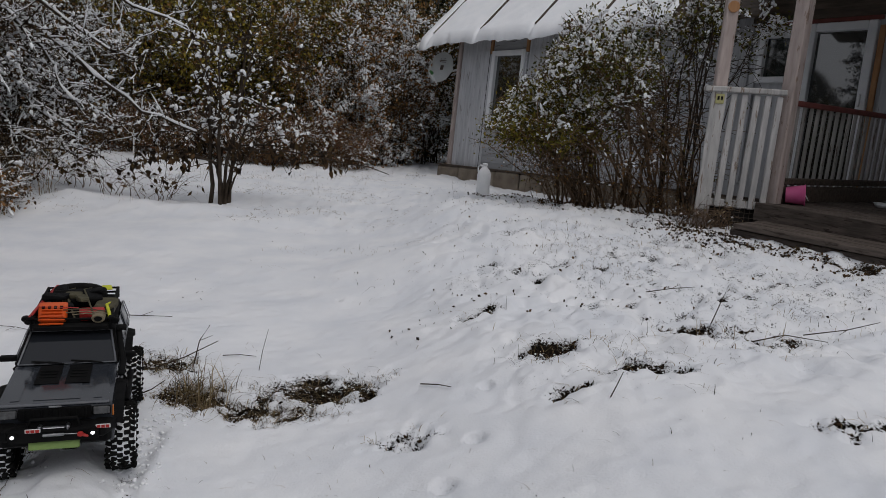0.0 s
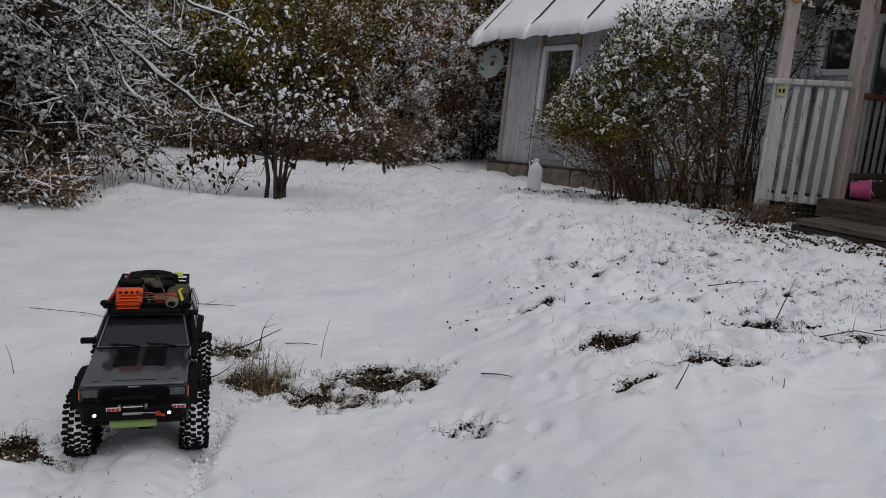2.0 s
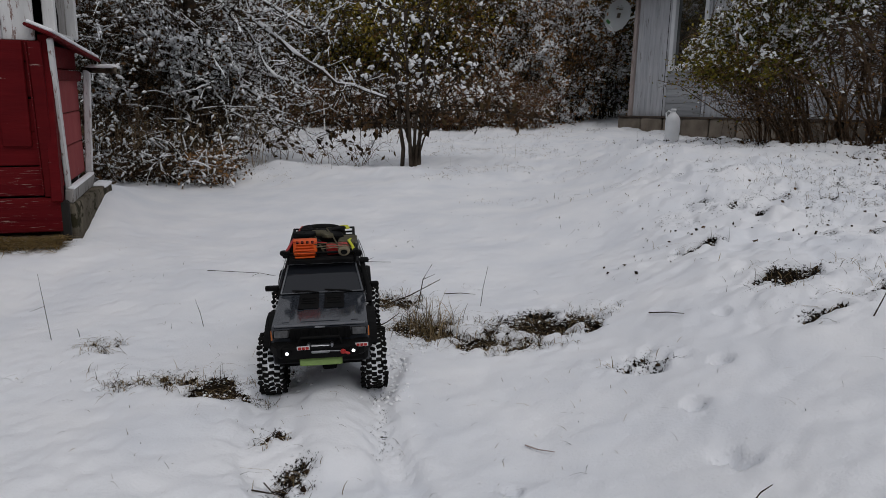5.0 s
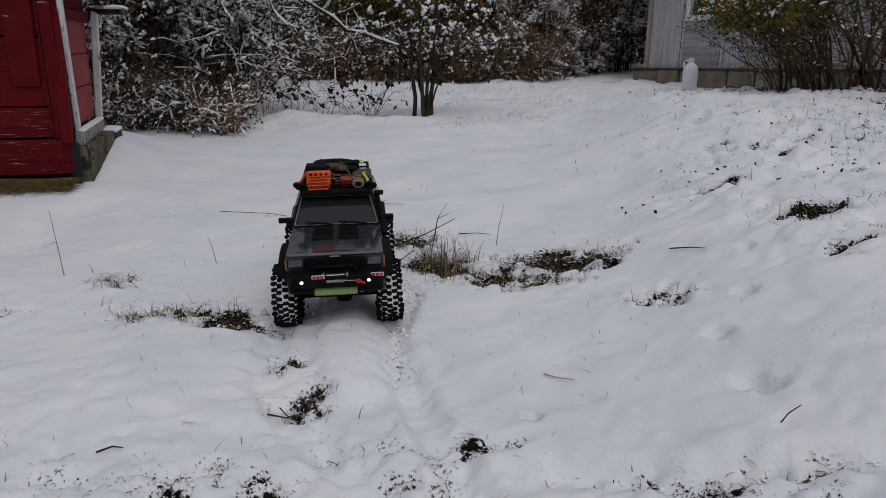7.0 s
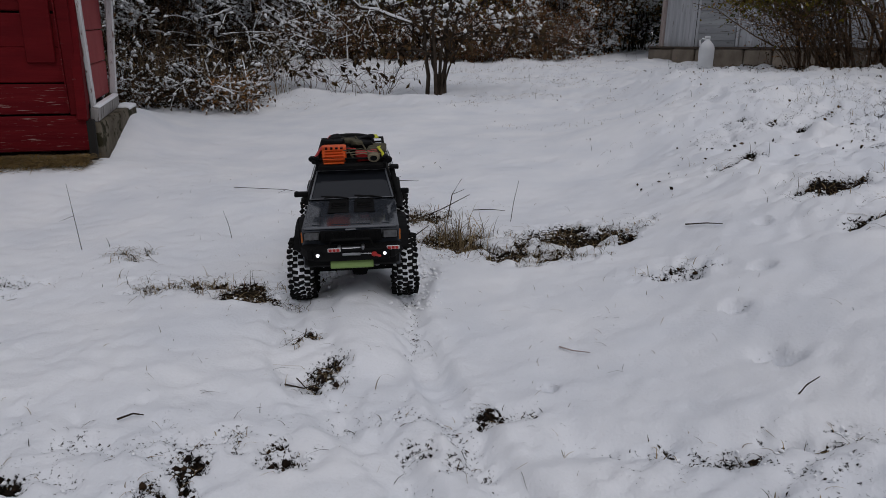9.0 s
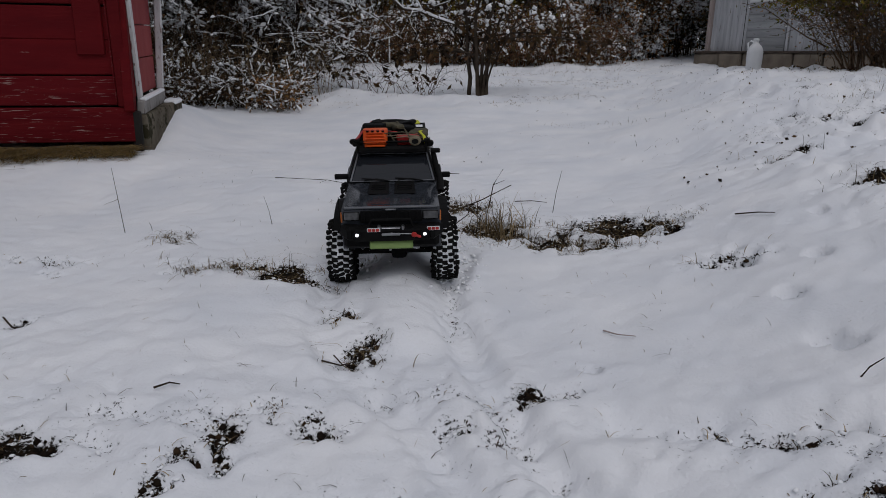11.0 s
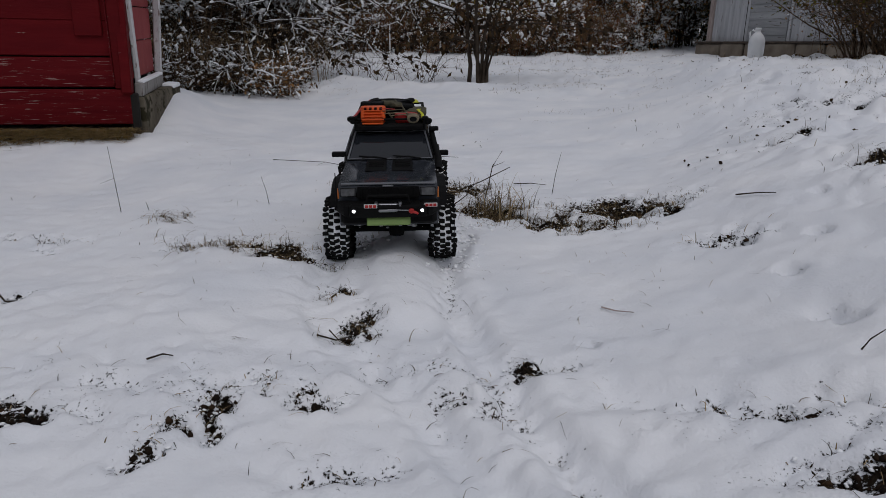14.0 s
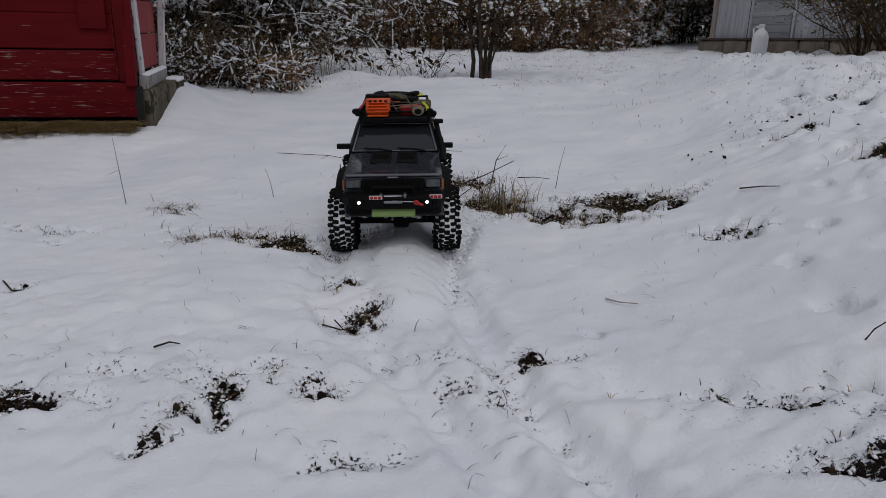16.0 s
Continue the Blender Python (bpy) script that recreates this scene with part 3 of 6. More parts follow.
def build_house():
    house = thing("house", HOUSE, "grey-painted wooden house with a snowy roof", "house")
    # front wall in pieces round the openings, gable wall and back wall
    bm = bmesh.new()
    for a, b, lo, hi in ((0, .98, .12, 2.72), (.98, 1.66, .12, .96), (.98, 1.66, 2.18, 2.72), (1.66, 5.90, .12, 2.72), (5.90, 6.38, .0, 1.68), (5.90, 6.38, 2.20, 2.72),
                         (6.38, 6.48, .0, 2.72), (6.48, 7.16, 2.26, 2.72), (6.48, 7.16, .0, .36), (7.16, 12, -.2, 2.72)):
        box((b - a, .14, hi - lo), ((a + b) / 2, .09, (lo + hi) / 2), bm=bm)
    box((.14, 6, 2.4), (.09, 3.17, 1.35), bm=bm)
    box((12, .14, 2.4), (6, 6.2, 1.35), bm=bm)
    box((.14, 6, 2.4), (11.93, 3.17, 1.35), bm=bm)
    box((12, 6, .1), (6, 3.1, .2), bm=bm)
    part("wall", bm, M["boards"], house)
    # gable triangle
    g = bmesh.new()
    pts = [g.verts.new(v) for v in ((.03, .02, 2.5), (.03, 6.2, 2.5), (.03, 3.1, 5.1), (.15, .02, 2.5), (.15, 6.2, 2.5), (.15, 3.1, 5.1))]
    for f in ((0, 1, 2), (3, 5, 4), (0, 2, 5, 3), (1, 4, 5, 2), (0, 3, 4, 1)):
        g.faces.new([pts[i] for i in f])
    part("gable", g, M["boards"], house)
    # vertical boards
    s = .09
    while s < .78:
        plank("board", (.146, .024, 2.36), (s + .073, .008, 1.34), M["boards"], house)
        s += .148
    s = 1.79
    while s < 5.7:
        plank("board", (.128, .024, 2.36), (s + .065, .008, 1.34), M["boards"], house)
        s += .131
    s = 7.32
    while s < 9.8:
        plank("board", (.128, .024, 2.2), (s + .065, .008, 1.50), M["boards"], house)
        s += .131
    # lapped boards below and above the far window
    for i in range(7):
        plank("lap_board", (.80, .026, .122), (1.30, .006, .215 + i * .118), M["boards_h"], house, rot=(-4, 0, 0))
    for i in range(2):
        plank("lap_board", (.80, .026, .11), (1.32, .006, 2.29 + i * .108), M["boards_h"], house, rot=(-4, 0, 0))
    plank("corner_trim", (.085, .06, 2.4), (.04, -.012, 1.35), M["bare_wood"], house)
    plank("trim", (.028, .03, 2.3), (.838, .006, 1.32), M["dark"], house)
    for s in (.88, 1.755):
        plank("trim", (.06, .045, .34), (s, -.004, 2.36), M["orange_wood"], house)
        plank("trim", (.05, .04, 2.0), (s, -.004, 1.18), M["boards"], house)
    for s, mt in ((5.80, "boards"), (7.25, "orange_wood")):
        plank("trim", (.06, .04, 1.9), (s, -.004, 1.30), M[mt], house)
    plank("trim", (1.4, .04, .05), (6.54, -.004, 2.34), M["red_rail"], house)
    for i in range(4):
        plank("lap_board", (5.6, .03, .125), (8.5, .0, 2.43 + i * .12), M["dark_wood"], house, rot=(-4, 0, 0))
    # windows and the glazed door
    def window(a, b, lo, hi, w=.07, name="window"):
        win = part(name, box((b - a - .02, .03, .05), ((a + b) / 2, .02, hi - .03), bevel=.004), M["white_frame"], house)
        for x in (a + w / 2, b - w / 2):
            part("frame", box((w, .09, hi - lo), (x, .0, (lo + hi) / 2), bevel=.008), M["white_frame"], win)
        for z in (lo + w / 2, hi - w / 2):
            part("frame", box((b - a - 2 * w, .09, w), ((a + b) / 2, .0, z), bevel=.008), M["white_frame"], win)
        part("pane", box((b - a - 2 * w + .01, .012, hi - lo - 2 * w + .01), ((a + b) / 2, .035, (lo + hi) / 2)), M["glass"], win)
        return win
    win = window(.92, 1.73, .93, 2.23, .085)
    part("curtain", box((.10, .02, 1.0), (1.14, .13, 1.55), bevel=.008), M["white_trim"], win)
    window(5.84, 6.42, 1.62, 2.25, .075)
    door = window(6.42, 7.20, .33, 2.31, .10, "glazed_door")
    part("handle", box((.02, .04, .14), (7.14, -.06, 1.40), bevel=.006), M["white_frame"], door)
    # roof: boarding, verge board, snow sheet and battens
    slope = math.atan2(1.08, 1.0)
    length = 3.5 / math.cos(slope)
    roof = part("roof", box((6.6, length, .05), (2.70, -.42 + length * math.cos(slope) / 2, 2.38 + length * math.sin(slope) / 2 - .02), (math.degrees(slope), 0, 0), .01), M["dark_wood"], house)
    part("roof", box((13.6, length, .05), (6.05, 5.22, 2.38 + length * math.sin(slope) / 2 - .02), (-math.degrees(slope), 0, 0), .01), M["dark_wood"], house)
    part("verge_board", box((.03, length + .3, .12), (-.62, -.42 + length * math.cos(slope) / 2, 2.38 + length * math.sin(slope) / 2 - .02), (math.degrees(slope), 0, 0), .006), M["white_trim"], roof)
    nu, nv = 300, 60
    u = np.linspace(-.60, 4.75, nu)
    v = np.linspace(0, length - .05, nv) ** 1.0
    uu, vv = np.meshgrid(u, v)
    edge = .09 * value_noise(uu, uu * 0, 2.6, 21) + .07 * value_noise(uu, uu * 0, 8, 22) - .05 - .16 * np.exp(-((uu + .45) / .22) ** 2)
    vv2 = np.maximum(vv + edge * np.exp(-vv / .15), -.26)
    rib = np.exp(-((np.mod(uu + .38 + .645, 1.29) - .645) / .035) ** 2)
    thick = .085 + .03 * value_noise(uu, vv, 1.5, 23) + .02 * value_noise(uu, vv, 6, 24) - .05 * rib
    thick *= smooth_step(-.0, .10, vv - vv[0, 0] + .02) * .8 + .2
    cs, sn = math.cos(slope), math.sin(slope)
    yy = -.42 + vv2 * cs - thick * sn
    zz = 2.39 + vv2 * sn + thick * cs
    sag = np.exp(-vv / .05)
    zz -= sag * .04
    top = np.stack([uu, yy, zz], -1).reshape(-1, 3)
    bot = np.stack([uu, -.42 + vv2 * cs, 2.39 + vv2 * sn - sag * .05 + .003], -1).reshape(-1, 3)
    k = nu * nv
    i = (np.arange(nv - 1)[:, None] * nu + np.arange(nu - 1)[None]).ravel()
    f = [np.stack([i, i + 1, i + 1 + nu, i + nu], -1)]
    e = np.arange(nu - 1)
    f.append(np.stack([e + k, e + k + 1, e + 1, e], -1))
    e = np.arange(nv - 1) * nu
    f.append(np.stack([e, e + nu, e + nu + k, e + k], -1))
    mesh_object("snow", np.concatenate([top, bot]), np.concatenate(f), M["snow"], roof, "thick ragged snow sheet", True)
    for j in range(4):
        s = -.38 + j * 1.29
        part("batten", box((.03, length * .95, .03), (s, -.40 + length * cs / 2 - .07 * sn, 2.40 + length * sn / 2 + .075 * cs), (math.degrees(slope), 0, 0), .006), M["dark_wood"], roof)
    # foundation stones
    s = -.18
    while s < 7:
        w = float(rng.uniform(.45, .75))
        part("foundation_stone", box((w - .02, .22, .36), (s + w / 2, -.03 + float(rng.uniform(-.02, .02)), -.03), (0, 0, float(rng.uniform(-1, 1))), .03), M["stone"], house)
        s += w
    mesh = box((7.2, .12, .03), (3.45, -.09, .162), bevel=.008)
    part("ledge", mesh, M["dark_wood"], house)
    return house


def build_porch():
    porch = thing("porch", PORCH, "weathered wooden porch with a stepped front", "porch")
    for i in range(17):
        plank("floor_board", (3.6, .135, .04), (9.42, -2.42 + i * .145, .58 + float(rng.uniform(-.004, .004))), M["step_wood"], porch)
    plank("fascia", (3.6, .05, .16), (9.42, -2.52, .52), M["step_wood"], porch)
    for j, (y, z) in enumerate(((-2.66, .43), (-2.84, .43), (-3.02, .43))):
        plank("step_board", (3.5, .162, .045), (9.50 + .02 * j, y - .01 * j, z), M["step_wood"], porch)
    plank("riser", (3.5, .04, .13), (9.47, -2.545, .375), M["dark_wood"], porch)
    plank("riser", (3.5, .04, .12), (9.50, -3.07, .34), M["step_wood"], porch)
    plank("step_board", (3.3, .2, .06), (9.7, -3.22, .27), M["step_wood"], porch)
    for x in (7.75, 9.3, 11):
        plank("beam", (.14, 2.2, .30), (x, -1.3, .40), M["dark_wood"], porch)
    plank("beam", (.12, .35, .26), (9.15, -3.05, .28), M["dark_wood"], porch)
    # front post and end rail to the wall
    part("post", box((.125, .115, 2.9), (7.65, -2.32, 1.92), (0, 0, 0), .012), M["bare_wood"], porch)
    part("post", box((.11, .11, 2.5), (11.0, -2.32, 1.8), (0, 0, 0), .012), M["bare_wood"], porch)
    part("handrail", box((.075, 2.2, .05), (7.66, -1.15, 1.50), bevel=.01), M["red_rail"], porch, "red-brown handrail")
    # slats in a darker grey: the porch shade is put into their colour
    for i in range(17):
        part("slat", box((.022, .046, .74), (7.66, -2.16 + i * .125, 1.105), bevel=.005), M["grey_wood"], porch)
    part("rail", box((.05, 2.2, .06), (7.69, -1.15, .80), bevel=.008), M["dark_wood"], porch)
    part("side_board", box((.03, 2.2, .15), (7.69, -1.15, .68), bevel=.006), M["dark_wood"], porch)
    part("porch_roof", box((6.6, 2.7, .06), (9.0, -1.05, 3.16), (6, 0, 0), .01), M["dark_wood"], porch)
    # unseen closing wall, added to keep light out of the porch
    part("end_wall", box((.08, 2.6, 2.6), (11.4, -1.25, 1.85)), M["boards"], porch)
    return porch


def build_wing_rail():
    """The railing panel that stands beside the front post."""
    a, b = hw(7.27, -2.83, 0), hw(7.63, -2.40, 0)
    d = b - a
    ln = d.length
    m = Matrix.Translation(a) @ Matrix.Rotation(math.atan2(d.y, d.x), 4, 'Z')
    ob = thing("porch_railing", m, "pale weathered railing panel of upright slats", "railing")
    part("post", box((.105, .09, 2.75), (.01, .02, 1.70), (0, 0, 0), .01), M["bare_wood"], ob)
    part("board", box((.13, .03, 1.07), (-.005, -.045, 1.015), bevel=.006), M["pale_wood"], ob)
    part("handrail", box((ln + .14, .10, .05), (ln / 2 - .06, -.03, 1.565), (0, -1.5, 0), .01), M["pale_wood"], ob)
    part("rail", box((ln, .045, .07), (ln / 2, .0, .56), bevel=.008), M["pale_wood"], ob)
    n = 5
    for i in range(n):
        x = .125 + i * (ln - .16) / (n - 1) * 1.0
        part("slat", box((.054, .026, 1.01), (x, -.035, 1.03), (0, float(rng.uniform(-.6, .6)), 0), .005), M["pale_wood"], ob)
    # wire mesh under the panel
    lines = []
    for i in range(15):
        x = -.04 + i * .045
        lines.append(([(x, -.08, .22), (x, -.08, .54)], [.0025, .0025]))
    for j in range(8):
        z = .24 + j * .042
        lines.append(([(-.04, -.08, z), (.6, -.08, z)], [.0025, .0025]))
    v, f = tubes(lines, 3)
    mesh_object("wire_mesh", v, f, M["dark_wood"], ob, "rusty wire mesh below the panel")
    part("sawn_knot", cyl(.05, .05, .02, (.01, -.032, 2.26), (90, 0, 0), 16, bevel=.006), M["orange_wood"], ob)
    # near-black sheet added behind the mesh as its dark background
    part("wall_board", box((.62, .03, .34), (.30, .05, .38), bevel=.004), M["dark"], ob)
    return ob


def dish_bowl():
    bm = bmesh.new()
    rings, seg = 7, 32
    vs = []
    for k in range(rings + 1):
        r = k / rings
        vs.append([bm.verts.new((.25 * r * math.cos(a), .31 * r * math.sin(a), .05 * r * r)) for a in (2 * math.pi * i / seg for i in range(seg if k else 1))])
    for k in range(rings):
        for i in range(seg):
            j = (i + 1) % seg
            if k == 0:
                bm.faces.new((vs[0][0], vs[1][i], vs[1][j]))
            else:
                bm.faces.new((vs[k][i], vs[k + 1][i], vs[k + 1][j], vs[k][j]))
    bmesh.ops.solidify(bm, geom=bm.faces[:], thickness=.008)
    return bm


def build_dish():
    c = HOUSE @ Vector((-.37, -.10, 1.95))
    ob = thing("satellite_dish", look(c, c + Vector((.42, .95, -.42))), "pale grey oval satellite dish on the house corner", "satellite dish")
    part("bowl", dish_bowl(), M["dish"], ob, smooth=True)
    part("arm", box((.025, .02, .36), (0, -.30, .18), (-12, 0, 0), .004), M["dish"], ob)
    part("receiver", cyl(.03, .022, .09, (0, -.26, .36), (0, 0, 0), 14, bevel=.006), material("green_cover", (0.05, 0.16, 0.05), rough=.5, bump=0), ob, "green receiver cover")
    part("bracket", box((.07, .10, .10), (0, .02, -.04), bevel=.01), M["dark_wood"], ob)
    part("mast", cyl(.02, .02, .40, (.16, .0, -.10), (0, 62, 0), 10), M["dish"], ob)
    bars = bmesh.new()
    for x, y, w in ((.02, .15, .10), (.03, .12, .07), (-.04, .18, .02), (.03, .19, .02)):
        box((w, .012, .003), (x, y, .022), bm=bars)
    part("marking", bars, M["dark_wood"], ob, "small dark marking")
    return ob


build_house()
build_porch()
build_wing_rail()
build_dish()


# ---------------------------------------------------------------- red shed
SHED = pose(-3.561, 2.654, .039, -1.08, 1.37, 30.6)


def build_shed():
    ob = thing("shed", SHED, "red-painted wooden shed with white trim", "shed")
    # core walls, thick
    bm = bmesh.new()
    box((3.6, .10, 3.0), (-1.90, .13, 1.50), bm=bm)
    box((.10, 1.0, 1.15), (-.12, .56, .62), bm=bm)
    box((3.6, .10, 3.0), (-1.90, 1.1, 1.50), bm=bm)
    box((.1, 1.0, 3.0), (-3.6, .6, 1.50), bm=bm)
    part("wall", bm, M["dark"], ob)
    # front planks, a little uneven; the lower ones badly worn
    z = .0
    for i, (h, mt) in enumerate(((.222, "red_worn"), (.186, "red_worn"), (.215, "red"), (.20, "red"), (.21, "red"), (.13, "red"))):
        cut = .0 if i == 0 else -.10
        plank("plank", (3.5, .03, h - .008), (cut - 1.75, .035 - (.02 if i == 0 else 0) + float(rng.uniform(-.004, .004)), z + h / 2), M[mt], ob, rot=(0, float(rng.uniform(-.3, .3)), 0))
        z += h
    for x, w in ((-.215, .16), (-1.25, .2)):
        plank("door_board", (w, .025, .62), (x, .008, .84), M["red"], ob)
    plank("corner_board", (.074, .03, .93), (-.066, .010, .685), M["red"], ob, rot=(0, -1.0, 0))
    plank("corner_board", (.06, .09, 1.0), (-.028, .050, .69), M["red"], ob, rot=(-4, 0, 0))
    # strip of bare primer along the edge of the corner board
    plank("edge_strip", (.008, .02, .90), (-.107, -.004, .69), M["red_worn"], ob, rot=(0, -1.2, 0))
    # upper part, pale grey, with a joint beside the corner
    for i in range(14):
        plank("upper_board", (.17, .03, 1.7), (-.155 - i * .173, .045, 2.0), M["white_worn"], ob)
    # side: white trims, pale red panels, sloping flashing with snow, plinth
    plank("trim", (.03, .055, .99), (.012, .10, .68), M["white_worn"], ob, rot=(9.5, 0, 0))
    plank("trim", (.048, .05, .74), (.040, 1.0, .63), M["white_worn"], ob, rot=(0, 3.2, 0))
    # these panels take a lighter red than the front planks
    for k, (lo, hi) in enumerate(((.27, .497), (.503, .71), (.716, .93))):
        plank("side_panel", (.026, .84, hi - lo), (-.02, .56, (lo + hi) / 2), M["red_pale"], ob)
    plank("side_panel", (.034, .86, .07), (.004, .56, .955), M["red"], ob)
    plank("side_panel", (.026, .86, .14), (-.02, .56, 1.065), M["red"], ob)
    plank("flashing", (.17, 1.12, .020), (.02, .50, 1.155), M["red_worn"], ob, rot=(-6.5, 22, -8))
    plank("sill", (.05, .92, .085), (.022, .56, .205), M["grey_wood"], ob, rot=(0, 3, 0))
    part("snow", box((.15, 1.1, .022), (.025, .50, 1.176), (-6.5, 22, -8), .009, segments=2), M["snow"], ob, "thin snow on the flashing", True)
    part("snow", box((.04, .86, .020), (.032, .57, .254), (0, 10, 0), .010, segments=2), M["snow"], ob, "thin snow on the sill", True)
    plinth = part("plinth", box((.12, 1.13, .52), (.05, .645, -.10), (0, -3, -4.5), .02, segments=2), M["concrete"], ob, "mossy concrete plinth")
    part("snow", box((.10, .26, .030), (.085, 1.08, .160), (0, 4, -4.5), .013, segments=2), M["snow"], plinth, "snow cap", True)
    # near-black block fills the dark corner beside the plinth
    part("old_post", box((.05, .06, .30), (.005, .03, .04), (0, 0, 3), .008), M["dark"], ob, "near-black upright block at the shed corner")
    # window over the side: posts and grey reveal with a cable
    win = part("window", box((.05, .9, .05), (-.03, .56, 1.20), bevel=.005), M["white_trim"], ob)
    for y, w in ((.20, .06), (.98, .07)):
        part("frame", box((.07, w, 1.3), (-.01, y, 1.86), bevel=.006), M["white_trim"], win)
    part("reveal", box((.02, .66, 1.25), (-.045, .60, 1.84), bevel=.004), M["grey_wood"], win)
    v, f = tubes([([(-.025, .52, 1.22), (-.022, .54, 1.32), (-.025, .50, 1.42), (-.022, .53, 1.60), (-.025, .52, 2.2)], [.006] * 5)], 6)
    mesh_object("cable", v, f, M["dark"], win, "thin black cable", True)
    part("roof", box((4.4, 2.2, .08), (-1.9, .6, 3.0), (0, 0, 0), .01), M["dark_wood"], ob)
    return ob


build_shed()


# ---------------------------------------------------------------- shrubs and trees
def curve_points(a, b, k, bend, r):
    """k points from a to b with a smooth sideways bend and a little wobble."""
    t = np.linspace(0, 1, k)[:, None]
    p = a + (b - a) * t + bend * (4 * t * (1 - t))
    p[1:-1] += r.normal(0, .012 * np.linalg.norm(b - a), (k - 2, 3))
    return p


def bush(name, label, bases, height, spread, stems, subs, leaves, leaf_size, leaf_mat, snow, snow_size, seed,
         lean=(0, 0), low=.2, stem_r=.012, keep=None, droop=.15, sub_len=.45, jitter=.06, category="bush", group="", twig_mat="twig", narrow=.55, snow_keep=None, z_min=.02, caps=False, fall=.25, shell=1.2, cap_share=.3, limit=None, fine=False, long=1.35):
    r = np.random.default_rng(seed)
    bases = np.asarray(bases, float)
    home = bases.mean(0)
    ob = thing(name, pose(home[0], home[1], gz(*home)), label, category, group)
    z0 = gz(*home)
    lines, sub_pts = [], []
    for _ in range(stems):
        b = bases[r.integers(len(bases))] + r.normal(0, .06, 2)
        ang, reach = r.uniform(0, 6.283), spread * math.sqrt(r.uniform(.02, 1))
        h = height * r.uniform(.55, 1.0) * (1 - fall * (reach / max(spread, .01)) ** 2)
        t = np.linspace(0, 1, 7)[:, None]
        start = np.array([b[0] - home[0], b[1] - home[1], gz(*b) - z0 - .05])
        way = np.array([math.cos(ang) * reach + lean[0], math.sin(ang) * reach + lean[1], 0])
        p = start + way * t ** 1.5 + np.array([0, 0, h]) * (t * (1 - droop * t)) / (1 - droop)
        p[1:] += r.normal(0, .022, (6, 3))
        if limit is not None:
            over = np.nonzero(limit(p + np.array([home[0], home[1], z0])))[0]
            if len(over) and over[0] > 1:
                p = curve_points(p[0], p[over[0] - 1], 7, (p[over[0] // 2] - (p[0] + p[over[0] - 1]) / 2) * .6, r)
        lines.append((p, stem_r * r.uniform(.6, 1.2) * np.linspace(1, .3, 7)))
        for _ in range(subs):
            u = r.uniform(low, 1) * 5.99
            i = int(u)
            a = p[i] + (p[i + 1] - p[i]) * (u - i)
            d = r.normal(size=3) * np.array([1, 1, .6]) + np.array([way[0], way[1], .35 * height]) * .5 / max(height, 1)
            d /= np.linalg.norm(d)
            ln = sub_len * r.uniform(.4, 1.2)
            q = curve_points(a, a + d * ln, 4, np.array([0, 0, .06 * ln]), r)
            if limit is not None and limit(q[-1:] + np.array([home[0], home[1], z0]))[0]:
                continue
            lines.append((q, stem_r * .35 * np.linspace(1, .4, 4)))
            sub_pts.append(q)
    v, f = tubes(lines, 4)
    mesh_object("branchwork", v, f, M[twig_mat], ob)
    sub_pts = np.array(sub_pts)
    if caps:
        pick = [q for q in sub_pts if r.uniform() < cap_share]
        v, f = tubes([(q + np.array([0, 0, .009]), np.array([.006, .009, .008, .003]) * r.uniform(.5, 1.3)) for q in pick], 4)
        mesh_object("snow_cap", v, f, M["snow"], ob, "snow lying along the twigs", True)

    out = np.hypot(sub_pts[:, 2, 0], sub_pts[:, 2, 1]) ** shell + .02
    out /= out.sum()

    def sample(n, keeper, jit):
        i = r.choice(len(sub_pts), size=n, p=out)
        u = r.uniform(.2, 1, n) * 2.99
        k = u.astype(int)
        c = sub_pts[i, k] + (sub_pts[i, k + 1] - sub_pts[i, k]) * (u - k)[:, None] + r.normal(0, jit, (n, 3))
        c[:, 2] = np.maximum(c[:, 2], z_min)
        d = sub_pts[i, k + 1] - sub_pts[i, k] + r.normal(0, .03, (n, 3))
        if keeper is not None:
            ok = r.uniform(size=n) < keeper(c + np.array([home[0], home[1], z0]))
            c, d = c[ok], d[ok]
        return c, d
    if leaves:
        c, _ = sample(leaves, keep, jitter)
        v, f = leaf_cloud(c, r.uniform(.6, 1.3, len(c)) * leaf_size, r, narrow=narrow)
        mesh_object("foliage", v, f, leaf_mat, ob)
    if snow:
        c, d = sample(snow, snow_keep or keep, jitter * .35)
        v, f = snow_clumps(c, r.uniform(.35, 1.35, len(c)) ** 2.0 * snow_size, r, fine=caps or fine, along=d, long=long)
        mesh_object("snow_cover", v, f, M["snow"], ob, "clumps of fresh snow", True)
    return ob


